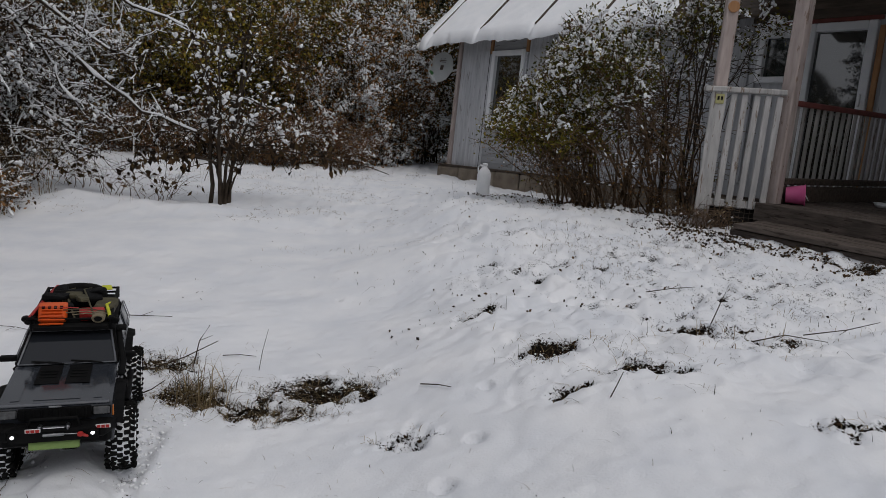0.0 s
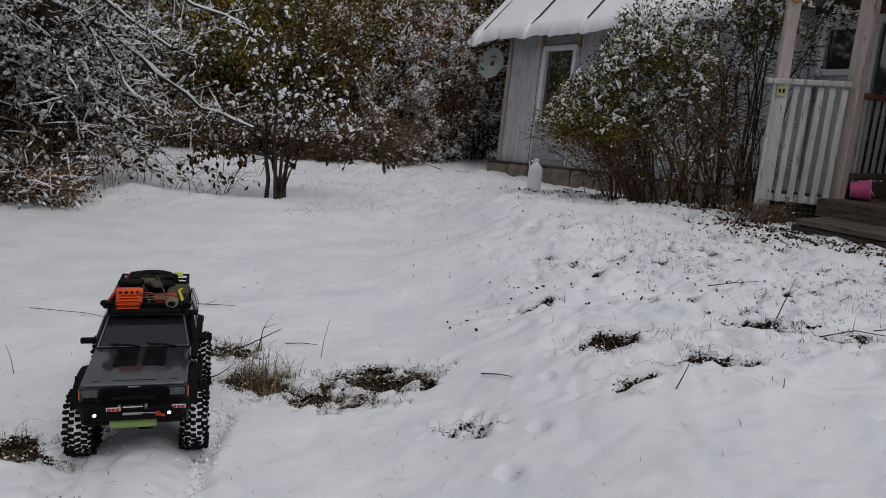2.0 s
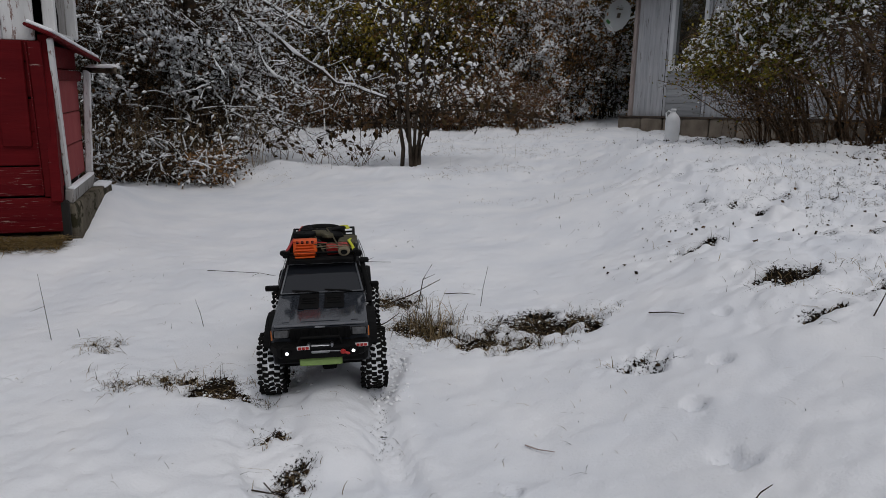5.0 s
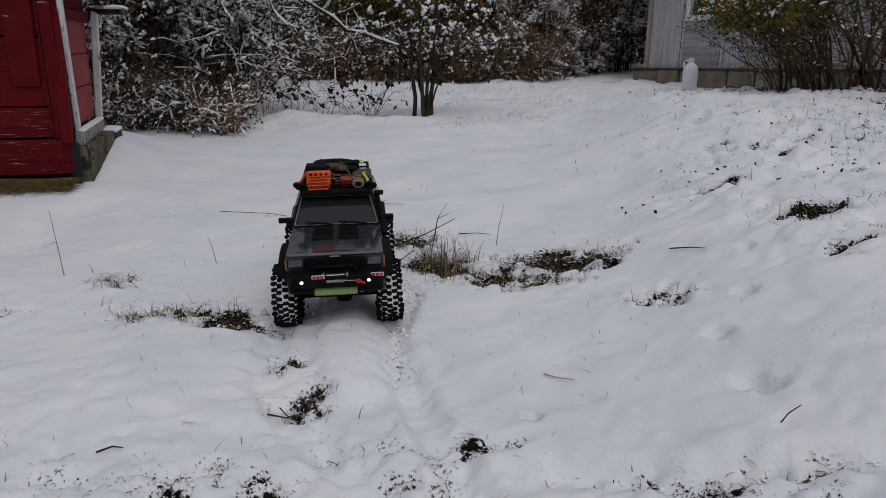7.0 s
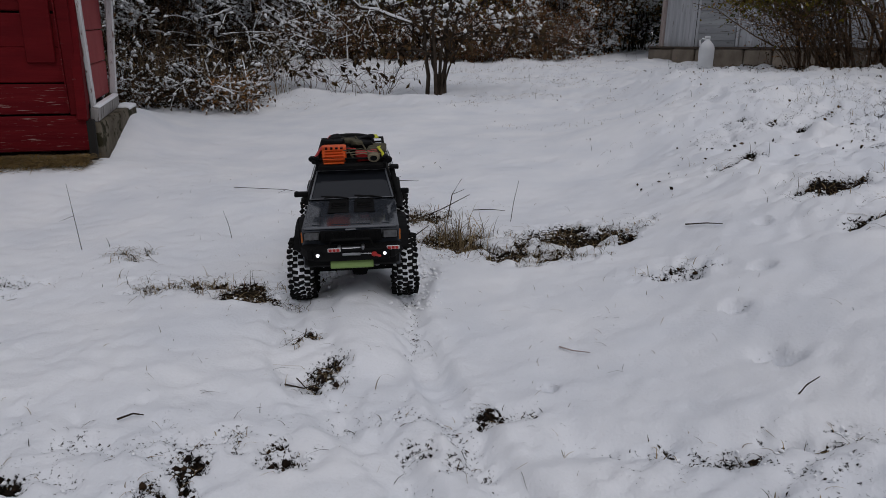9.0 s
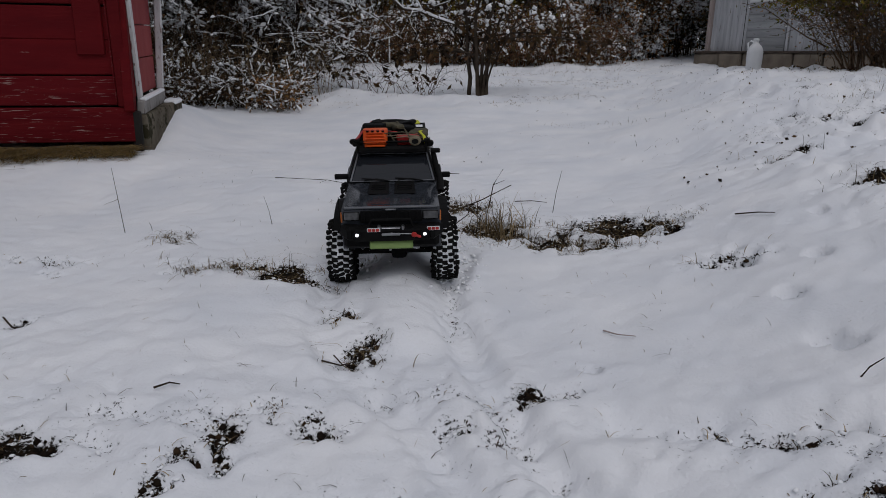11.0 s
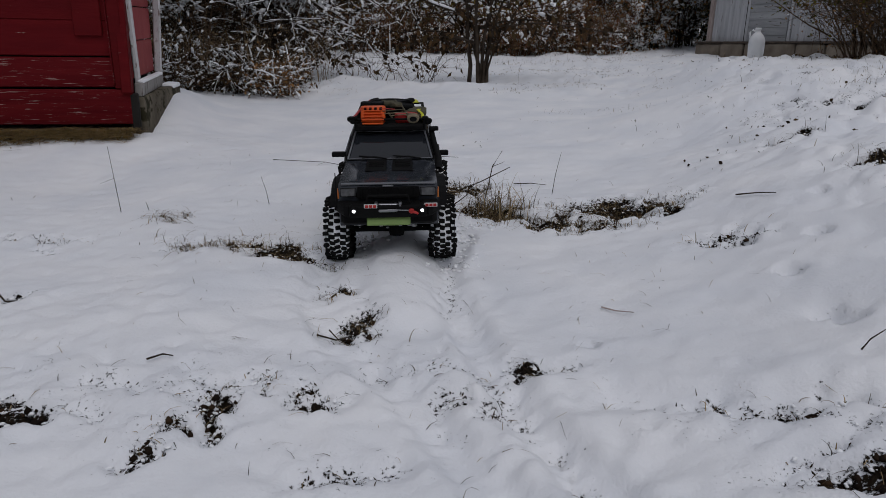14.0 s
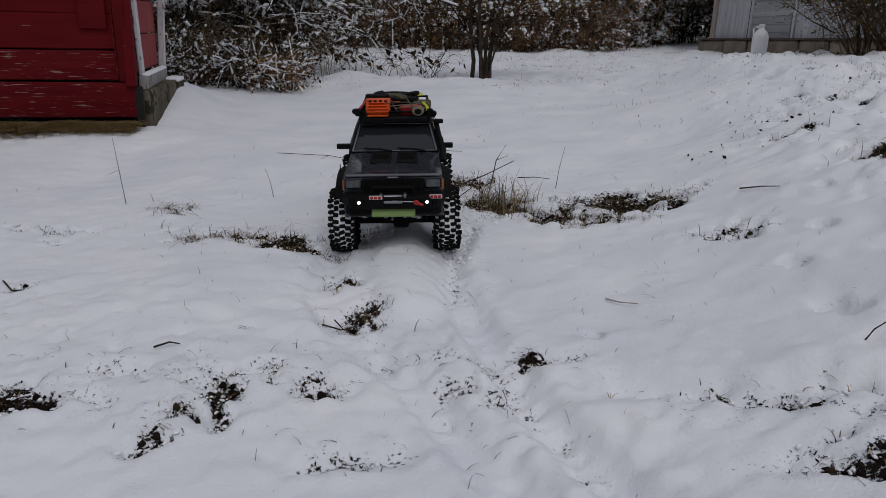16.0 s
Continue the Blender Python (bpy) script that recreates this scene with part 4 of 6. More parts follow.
def spruce(name, x, y, height, radius, seed, n=5200, label="dark spruce dusted with snow"):
    r = np.random.default_rng(seed)
    ob = thing(name, pose(x, y, float(ground_z(np.array([x]), np.array([y]), False)[0]) - .1), label, "tree", "woods behind the garden")
    part("trunk", cyl(.14, .03, height, (0, 0, height / 2), seg=8), M["bark"], ob)
    t = r.uniform(0.02, 1, n) ** .8
    z = height * (1 - t) + .0
    ang = r.uniform(0, 6.283, n)
    rad = radius * t * np.sqrt(r.uniform(.05, 1, n)) * (1 + .25 * np.sin(ang * 7 + z * 9))
    c = np.stack([rad * np.cos(ang), rad * np.sin(ang), z - .25 * rad], -1)
    v, f = leaf_cloud(c, r.uniform(.16, .42, n), r, droop=.8, narrow=.4)
    mesh_object("foliage", v, f, M_LEAF["spruce"], ob)
    k = n // 4
    v, f = snow_clumps(c[:k] + np.array([0, 0, .05]), r.uniform(.03, .10, k), r, .45)
    mesh_object("snow_cover", v, f, M["snow"], ob, "dusting of snow", True)
    return ob


def patchy(scale, seed, base=.42, gain=1.3):
    """Keeps snow or leaves in drifts and gaps."""
    def keeper(c):
        return np.clip(base + gain * value_noise(c[:, 0] + .6 * c[:, 1], c[:, 2] + 5, scale, seed), .04, 1)
    return keeper


def build_vegetation():
    # hedge at the far end of the lawn; it leaves the house corner and its dish free
    def off_house(c):
        return ((c[:, 0] > -1.05 + .45 * (c[:, 1] - 12.2)) & (c[:, 1] < 14.6)) | (c[:, 1] < 11.55)
    specs = [(-9.4, 12.6, 3.9, "hedge", 5200, .055), (-7.9, 13.0, 4.2, "brown", 4200, .05), (-6.6, 12.7, 3.9, "hedge", 5200, .055), (-5.3, 13.2, 4.4, "olive", 2400, .045),
             (-4.1, 13.0, 4.6, "olive", 1500, .04), (-3.0, 13.4, 4.4, "olive", 1900, .042), (-2.2, 13.3, 3.6, "brown", 6800, .044), (-1.45, 14.1, 3.6, "brown", 7600, .044), (-.7, 15.2, 4.0, "hedge", 7000, .048)]
    for i, (x, y, h, lm, sn, ss) in enumerate(specs):
        words = {"hedge": "dense dark hedge shrub specked with snow", "brown": "brown-leaved hedge shrub specked with snow", "olive": "tall shrub with olive-yellow autumn leaves"}[lm]
        bush("hedge_shrub", words, [(x - .4, y), (x + .3, y + .3), (x, y - .2), (x + .1, y + .7)], h, 1.25, 34, 15, 9500, .078 if lm == "olive" else .060, M_LEAF[lm], int(sn * (3.0 if lm == "olive" else 3.0)), ss * .42, 40 + i,
             low=.06, sub_len=.6, jitter=.13, group="hedge along the lawn", stem_r=.014, keep=None, snow_keep=patchy(1.3, 52 + i, .5), limit=off_house, twig_mat="bark")
    for i in range(9):
        x, y = -8.6 + .82 * i, 12.0 + .25 * (i % 3)
        bush("hedge_shrub", "low reddish-brown shrub at the foot of the hedge", [(x, y), (x + .3, y + .1), (x - .3, y + .2)], 1.0 + .2 * (i % 2), .7, 34, 12, 3000, .05, M_LEAF["russet"], 1900, .021, 300 + i,
             low=.1, sub_len=.4, jitter=.08, group="hedge along the lawn", stem_r=.007, snow_keep=patchy(2, 70 + i), limit=off_house)
    for i, (x, y, h) in enumerate(((-8.6, 14.8, 5), (-6.9, 15.0, 5.2), (-5.0, 15.2, 5.4), (-3.2, 15.4, 5.4), (-1.5, 15.8, 5.2))):
        bush("hedge_shrub", "tall dark shrub behind the hedge", [(x - .5, y), (x + .5, y), (x, y + .4)], h, 1.5, 30, 12, 8500, .10, M_LEAF["hedge"], 7000, .027, 60 + i,
             low=.1, sub_len=.8, jitter=.18, group="hedge along the lawn", stem_r=.018, snow_keep=patchy(1.1, 90 + i))
    # woods behind and all round
    r = np.random.default_rng(5)
    for i in range(9):
        spruce("spruce", -12 + i * 2.0 + float(r.uniform(-.5, .5)), 18.5 + float(r.uniform(-.8, 2.5)), float(r.uniform(7.5, 10)), float(r.uniform(1.9, 2.5)), 80 + i)
    for i in range(7):
        a = math.radians(150 + i * 34)
        spruce("spruce", 3 + 17 * math.cos(a) * 1.0, -3 + 16 * math.sin(a), float(r.uniform(8, 10)), 2.6, 120 + i, 2600)
    # thicket beside the shed: dark upright stems, snow on the upper twigs
    def dark_low(c):
        return np.clip(.35 + .5 * c[:, 2], .3, 1)
    def snow_high(c):
        lumps = np.clip(.35 + 2.4 * value_noise(c[:, 0] + c[:, 1], c[:, 2] + 3, 2.1, 51), .05, 1)
        return lumps * np.clip((c[:, 2] - .55) / .5, .05, 1)
    for i, (x, y, h, sp) in enumerate(((-5.15, 6.75, 2.3, .55), (-5.75, 6.6, 2.9, .65), (-6.35, 6.4, 3.0, .7), (-5.5, 7.6, 3.0, .8), (-6.4, 7.5, 3.3, .9), (-7.1, 7.0, 3.2, .9), (-7.2, 8.6, 3.4, 1.1), (-8.2, 8.0, 3.6, 1.2), (-6.5, 10.0, 3.0, 1.1), (-8.3, 9.8, 3.4, 1.3))):
        bush("thicket_shrub", "tangled dark shrub with wet snow on its upper twigs", [(x - .3, y), (x + .25, y + .2), (x, y - .2), (x + .1, y + .35), (x - .1, y + .1)], h, sp, 44, 20, 5600, .045, M_LEAF["dry"], 10500, .0185, 140 + i,
             low=.14, sub_len=.6, jitter=.05, caps=True, cap_share=.14, narrow=.6, group="thicket beside the shed", keep=dark_low, snow_keep=snow_high, droop=.2, stem_r=.0085, long=1.4, shell=.5, twig_mat="twig" if i % 2 else "bark")
    # pale dead stalks standing before the dark shrubs
    for i, (x, y) in enumerate(((-4.6, 5.75), (-5.1, 5.55), (-5.6, 5.4), (-4.45, 6.3))):
        bush("dead_stalks", "pale dead stalks standing before the thicket", [(x, y), (x + .22, y + .1), (x - .2, y + .12)], .95, .22, 26, 3, 60, .04, M["straw"], 40, .018, 400 + i,
             low=.4, sub_len=.22, jitter=.02, group="thicket beside the shed", droop=.1, stem_r=.0035, category="weeds", twig_mat="stalk")
    # bent low growth with snow lying along it
    for i, (x, y) in enumerate(((-4.35, 5.45), (-4.72, 5.2), (-5.1, 5.0), (-5.5, 4.9), (-4.6, 5.85), (-5.0, 5.65), (-6.4, 8.8), (-7.3, 8.2))):
        bush("low_shrub", "low bent shrub weighed down by snow", [(x, y), (x + .15, y + .1)], .36, .36, 44, 8, 900, .04, M_LEAF["dry"] if i else M_LEAF["brown"], 240, .012, 160 + i,
             low=.1, sub_len=.28, jitter=.02, caps=True, cap_share=.11, group="thicket beside the shed", droop=.5, stem_r=.005, long=1.6, twig_mat="bark" if i % 2 else "twig")
    for x, y, sd in ((-3.95, 7.35, 181), (-4.55, 7.6, 182), (-3.3, 7.0, 183)):
        bush("low_shrub", "small leafless shrub with a few dark hanging leaves", [(x, y), (x + .12, y + .05)], .48, .42, 11, 5, 30, .085, M_LEAF["dry"], 14, .016, sd,
             low=.3, sub_len=.26, jitter=.02, droop=.4, stem_r=.0045, caps=False, fine=True)
    # dead weeds before the porch railing
    w = hw(7.22, -2.98, 0)
    bush("dead_weeds", "bundle of pale dead weeds before the porch railing", [(w.x, w.y), (w.x + .1, w.y - .12), (w.x + .2, w.y - .26)], .30, .22, 50, 3, 110, .03, M["straw"], 20, .010, 184,
         low=.3, sub_len=.2, jitter=.02, droop=.5, stem_r=.0042, category="weeds")
    # lilac in front of the house wall: leafy and snowy above and towards the house corner, bare stems below
    def edge_z(c):
        return 1.28 + (c[:, 0] - .42) * 1.62
    def crown(c):
        band = np.clip((edge_z(c) - c[:, 2]) / .18, 0, 1)
        left = np.clip((1.55 - c[:, 0]) / .5, 0, 1) * np.clip((c[:, 2] - .62 - .30 * (c[:, 0] - .4)) / .45, 0, 1)
        high = np.clip((c[:, 2] - 1.15 - .30 * np.clip(c[:, 0] - 1.2, 0, 2)) / .6, 0, 1)
        return band * np.clip(.035 + left + .9 * high, 0, 1)
    def snowy(c):
        drift = np.clip(.45 + 2.0 * value_noise(c[:, 0] * 1.2 + c[:, 1], c[:, 2] + 7, 3.0, 53), .08, 1)
        return crown(c) * drift * np.clip((c[:, 2] - .85) / .6, .08, 1)
    inside = lambda c: (c[:, 2] > .12 + edge_z(c)) | ((c[:, 0] > 1.95) & (c[:, 1] < 6.25))
    bush("lilac_bush", "large lilac bush with snow on its crown and bare stems", [(1.5, 7.0), (1.7, 6.9), (1.9, 6.8), (2.1, 6.7), (2.3, 6.6), (2.4, 6.45), (1.9, 7.05), (2.2, 6.9)], 2.9, 1.2, 46, 28, 26000, .040, M_LEAF["lilac"], 36000, .0120, 200, fine=True, twig_mat="twig",
         limit=inside, lean=(-.62, -.12), low=.42, sub_len=.45, jitter=.06, keep=crown, snow_keep=snowy, stem_r=.0135, droop=.25, fall=.5, shell=.4, long=1.4)
    bush("lilac_bush", "low spreading lilac branch with yellow-green leaves", [(1.2, 7.05), (1.4, 6.95), (1.55, 6.9)], 1.45, .66, 46, 16, 7000, .042, M_LEAF["lilac_low"], 5200, .0125, 202, fine=True, long=1.4,
         lean=(-.50, -.10), low=.3, sub_len=.36, jitter=.05, stem_r=.0075, droop=.2, fall=.3, limit=inside, keep=lambda c: np.clip((c[:, 2] - .72) / .3, .04, 1), snow_keep=lambda c: np.clip((c[:, 2] - .95) / .4, 0, 1))
    bush("lilac_bush", "upright lilac stems with a snowy top beside the porch", [(2.2, 6.6), (2.35, 6.45), (2.45, 6.3)], 3.1, .6, 14, 14, 3600, .042, M_LEAF["lilac"], 6500, .0125, 203, fine=True, twig_mat="bark",
         lean=(.02, .02), low=.64, sub_len=.40, jitter=.05, stem_r=.012, droop=.2, fall=.3, shell=.4, keep=lambda c: np.clip((c[:, 2] - 1.85) / .4, .02, 1), snow_keep=lambda c: np.clip((c[:, 2] - 1.9) / .4, 0, 1) * np.clip(.5 + 2 * value_noise(c[:, 0] + c[:, 1], c[:, 2], 3, 54), 0, 1))
    bush("bush", "thin brown suckers at the foot of the wall", [(1.2, 7.1), (1.5, 6.9), (1.9, 6.6), (2.3, 6.3), (1.7, 6.8)], 1.1, .75, 85, 8, 1800, .026, M_LEAF["brown"], 260, .012, 201, low=.25, sub_len=.28, stem_r=.0036, droop=.15, lean=(-.30, -.05), limit=inside)
    # young tree with several stems in the lawn
    r = np.random.default_rng(11)
    tx, ty = -2.64, 7.15
    tree = thing("tree", pose(tx, ty, gz(tx, ty)), "young many-stemmed tree with dry leaves and snow", "tree")
    lines, subs = [], []
    for k, (ex, ey, h, rr) in enumerate(((-.10, .05, 2.3, .021), (.12, .1, 2.6, .020), (.26, -.05, 2.3, .017), (-.28, .0, 1.8, .016), (.42, .1, 1.9, .014), (-.55, .1, 1.3, .011), (.02, -.2, 2.2, .019), (.6, -.1, 1.5, .010))):
        b = np.array([r.uniform(-.10, .16), r.uniform(-.07, .07), -.05])
        h *= .78
        p = curve_points(b, np.array([b[0] + ex * 1.25, b[1] + ey, h]), 8, np.array([-.25 * ex, 0, 0]), r)
        lines.append((p, 1.35 * rr * np.linspace(1, .35, 8)))
        for _ in range(11):
            u = r.uniform(.36, 1) * 6.99
            i = int(u)
            a = p[i] + (p[i + 1] - p[i]) * (u - i)
            d = r.normal(size=3) * np.array([1, .8, .5])
            d /= np.linalg.norm(d)
            q = curve_points(a, a + d * r.uniform(.25, .95), 5, np.array([0, 0, .07]), r)
            lines.append((q, np.linspace(.008, .003, 5)))
            subs.append(q)
    for ex, ez in ((1.95, .52), (1.5, .62), (-1.2, .50), (-1.0, .34), (.95, .45), (-.7, .42)):
        p = curve_points(np.array([0, 0, .45 + .15 * (ex > 0)]), np.array([ex, r.uniform(-.5, .3), ez]), 9, np.array([0, 0, .10]), r)
        lines.append((p, np.linspace(.012, .004, 9)))
        for _ in range(7):
            i = r.integers(3, 8)
            q = curve_points(p[i], p[i] + np.array([r.uniform(-.25, .25), r.uniform(-.2, .2), r.uniform(-.16, .08)]), 4, np.zeros(3), r)
            lines.append((q, np.linspace(.004, .002, 4)))
            subs.append(q)
    v, f = tubes(lines, 5)
    mesh_object("branchwork", v, f, M["bark"], tree, smooth=True)
    pts = np.concatenate(subs)
    low = pts[pts[:, 2] < .75]
    hi = pts[pts[:, 2] >= .75]
    c = np.concatenate([low[r.integers(len(low), size=420)] + r.normal(0, .035, (420, 3)), hi[r.integers(len(hi), size=120)] + r.normal(0, .05, (120, 3))])
    v, f = leaf_cloud(c, r.uniform(.06, .11, len(c)), r, droop=1.6, narrow=.5)
    mesh_object("foliage", v, f, M_LEAF["dry"], tree)
    c = hi[r.integers(len(hi), size=620)] + r.normal(0, .03, (620, 3))
    v, f = snow_clumps(c, r.uniform(.22, 1, 620) ** 1.8 * .031, r, .9, True, r.normal(size=(620, 3)) * np.array([1, 1, .8]), 1.3)
    mesh_object("snow_cover", v, f, M["snow"], tree, "clumps of fresh snow", True)
    # old apple tree with long snow-laden limbs that hang towards the lawn
    ax, ay = -5.3, 7.0
    tree = thing("tree", pose(ax, ay, gz(ax, ay)), "old spreading tree with snow lying along its limbs", "tree")

    def limb(ctrl, k):
        ctrl = np.asarray(ctrl, float)
        t = np.concatenate([[0], np.cumsum(np.linalg.norm(np.diff(ctrl, axis=0), axis=1))])
        u = np.linspace(0, t[-1], k)
        p = np.stack([np.interp(u, t, ctrl[:, i]) for i in range(3)], -1)
        for _ in range(2):
            p[1:-1] = .5 * p[1:-1] + .25 * (p[:-2] + p[2:])
        p[1:-1] += r.normal(0, .012, (k - 2, 3))
        return p
    lines, caps, subs = [], [], []
    trunk = limb([(-.05, .05, -.1), (.08, .0, .6), (.15, -.1, 1.2), (.12, -.1, 2.1), (.2, 0, 3.3)], 12)
    lines.append((trunk, np.linspace(.12, .05, 12)))
    limbs = [([(.15, -.1, 1.22), (.40, -.15, 1.12), (.78, -.2, .93), (1.25, -.25, .70)], .034), ([(.30, -.1, 1.16), (.83, -.1, 1.16), (1.12, -.1, 1.02), (1.5, -.15, .95)], .024),
             ([(.15, -.1, 2.0), (.72, -.1, 1.80), (1.26, -.1, 1.42), (1.6, -.1, 1.16), (1.9, -.1, .98), (2.2, -.1, .90), (2.5, -.1, .80)], .032), ([(.5, -.15, 1.9), (.86, -.15, 1.52), (1.05, -.15, 1.33), (1.08, -.2, 1.09), (1.42, -.2, .97)], .022),
             ([(.15, -.1, 2.3), (.95, -.2, 2.0), (1.4, -.2, 1.66), (1.9, -.25, 1.5)], .026), ([(.45, -.2, 1.0), (.50, -.3, .74), (1.0, -.3, .49), (1.52, -.3, .46)], .013), ([(.12, -.1, 1.8), (-.24, -.2, 1.92), (-.7, -.4, 2.3)], .03),
             ([(.15, 0, 2.6), (.9, -.2, 2.5), (1.7, -.1, 2.1), (2.3, 0, 1.9)], .026), ([(.15, -.1, 2.9), (.8, -.3, 3.0), (1.8, -.3, 2.7)], .024), ([(.15, -.1, 1.5), (-.3, -.5, 1.5), (-.8, -.9, 1.3)], .024), ([(.12, -.1, 1.9), (.2, -.6, 2.0), (.5, -1.2, 1.75)], .02)]
    for ctrl, thick in limbs:
        k = 14
        p = limb(ctrl, k)
        rad = np.linspace(1, .32, k) * thick
        lines.append((p, rad))
        lay = np.clip(1 + 1.3 * r.normal(0, .3, k), .45, 1.7)
        caps.append((p + np.array([0, 0, .008]) + rad[:, None] * np.array([0, 0, .75]), (rad * .55 + .007) * lay))
        for _ in range(20):
            i = r.integers(2, k)
            d = r.normal(size=3) * np.array([1, 1, .6]) + (p[-1] - p[0]) * .25
            d /= np.linalg.norm(d)
            q = curve_points(p[i], p[i] + d * r.uniform(.15, .65), 6, r.normal(0, .05, 3) + np.array([0, 0, .04]), r)
            q[1:] += r.normal(0, .014, (5, 3))
            rq = np.linspace(.008, .003, 6)
            lines.append((q, rq))
            if r.uniform() < .32:
                caps.append((q + np.array([0, 0, .007]), (rq * .8 + .002) * r.uniform(.4, 1.5, 6)))
            subs.append(q)
            for _ in range(4):
                j = r.integers(1, 6)
                d2 = r.normal(size=3) * np.array([1, 1, .7])
                d2 /= np.linalg.norm(d2)
                w = curve_points(q[j], q[j] + d2 * r.uniform(.10, .35), 4, np.zeros(3), r)
                lines.append((w, np.linspace(.004, .002, 4)))
                if r.uniform() < .4:
                    caps.append((w + np.array([0, 0, .005]), np.array([.004, .007, .006, .002]) * r.uniform(.6, 1.4)))
                subs.append(np.concatenate([w, w[-1:], w[-1:]]))
    v, f = tubes(lines, 5)
    mesh_object("branchwork", v, f, M["bark"], tree, smooth=True)
    v, f = tubes(caps, 6)
    mesh_object("snow_cover", v, f, M["snow"], tree, "snow lying along the limbs", True)
    subs = np.array(subs)
    n = 2600
    i, j = r.integers(len(subs), size=n), r.integers(0, 4, n)
    c = subs[i, j] + r.normal(0, .012, (n, 3)) + np.array([0, 0, .012])
    size = r.uniform(.25, 1, n) ** 2 * .024
    size[:40] *= 1.9
    v, f = snow_clumps(c, size, r, .9, True, subs[i, j + 1] - subs[i, j] + r.normal(0, .01, (n, 3)), 1.4)
    mesh_object("snow_cover", v, f, M["snow"], tree, "clumps of fresh snow", True)
    pts = subs.reshape(-1, 3)
    c = pts[r.integers(len(pts), size=2400)] + r.normal(0, .05, (2400, 3))
    v, f = leaf_cloud(c, r.uniform(.03, .065, 2400), r, droop=1.2)
    mesh_object("foliage", v, f, M_LEAF["dry"], tree)


build_vegetation()


def build_backdrop():
    """The distant woods all round."""
    n = 160
    v, f = [], []
    r = np.random.default_rng(3)
    for i in range(n):
        a = 2 * math.pi * i / n
        rad = 34 + 2 * math.sin(5 * a)
        v += [(rad * math.cos(a), 4 + rad * math.sin(a), -1), (rad * math.cos(a), 4 + rad * math.sin(a), 8.5 + float(r.uniform(-1.5, 1.5)))]
    for i in range(n):
        j = (i + 1) % n
        f.append((2 * i, 2 * j, 2 * j + 1, 2 * i + 1))
    m = material("distant_woods", (0.018, 0.018, 0.014), (0.07, 0.068, 0.062), scale=1.6, detail=10, rough=1.0, bump=0.0, spots=(0.30, 0.31, 0.33), spot_scale=3.5, spot_at=.60)
    ob = mesh_object("backdrop", v, f, m)
    tagged(ob, "distant snowy woods round the garden", "woods", kind="structure")


build_backdrop()


# ---------------------------------------------------------------- model truck
def sheet(corners, thick, bm=None, inset=0.0):
    """A flat panel through four or more corners, thickened along its normal."""
    out = bm or bmesh.new()
    c = [Vector(p) for p in corners]
    mid = sum(c, Vector()) / len(c)
    if inset:
        c = [p + (mid - p).normalized() * inset for p in c]
    n = (c[1] - c[0]).cross(c[2] - c[0]).normalized() * thick
    a = [out.verts.new(p) for p in c]
    b = [out.verts.new(p + n) for p in c]
    out.faces.new(a[::-1])
    out.faces.new(b)
    k = len(c)
    for i in range(k):
        j = (i + 1) % k
        out.faces.new((a[i], a[j], b[j], b[i]))
    return out


def extrude_profile(pts, half, top=None, bevel=.006):
    """A side profile (x, z) extruded across y; top narrows what lies above top[0] by top[1]."""
    bm = bmesh.new()
    def w(z):
        return half - (top[1] * max(0, z - top[0]) if top else 0)
    a = [bm.verts.new((x, -w(z), z)) for x, z in pts]
    b = [bm.verts.new((x, w(z), z)) for x, z in pts]
    bm.faces.new(a)
    bm.faces.new(b[::-1])
    for i in range(len(pts)):
        j = (i + 1) % len(pts)
        bm.faces.new((a[j], a[i], b[i], b[j]))
    bmesh.ops.recalc_face_normals(bm, faces=bm.faces[:])
    if bevel:
        es = [e for e in bm.edges if abs(e.verts[0].co.y - e.verts[1].co.y) < 1e-6]
        bmesh.ops.bevel(bm, geom=es, offset=bevel, segments=2, profile=.5, affect='EDGES')
    return bm


def ring_lathe(profile, seg=40):
    """Turns (radius, y) pairs round the y axis into a closed ring."""
    bm = bmesh.new()
    rows = []
    for i in range(seg):
        a = 2 * math.pi * i / seg
        rows.append([bm.verts.new((r * math.cos(a), y, r * math.sin(a))) for r, y in profile])
    k = len(profile)
    for i in range(seg):
        j = (i + 1) % seg
        for p in range(k):
            q = (p + 1) % k
            bm.faces.new((rows[i][p], rows[j][p], rows[j][q], rows[i][q]))
    return bm


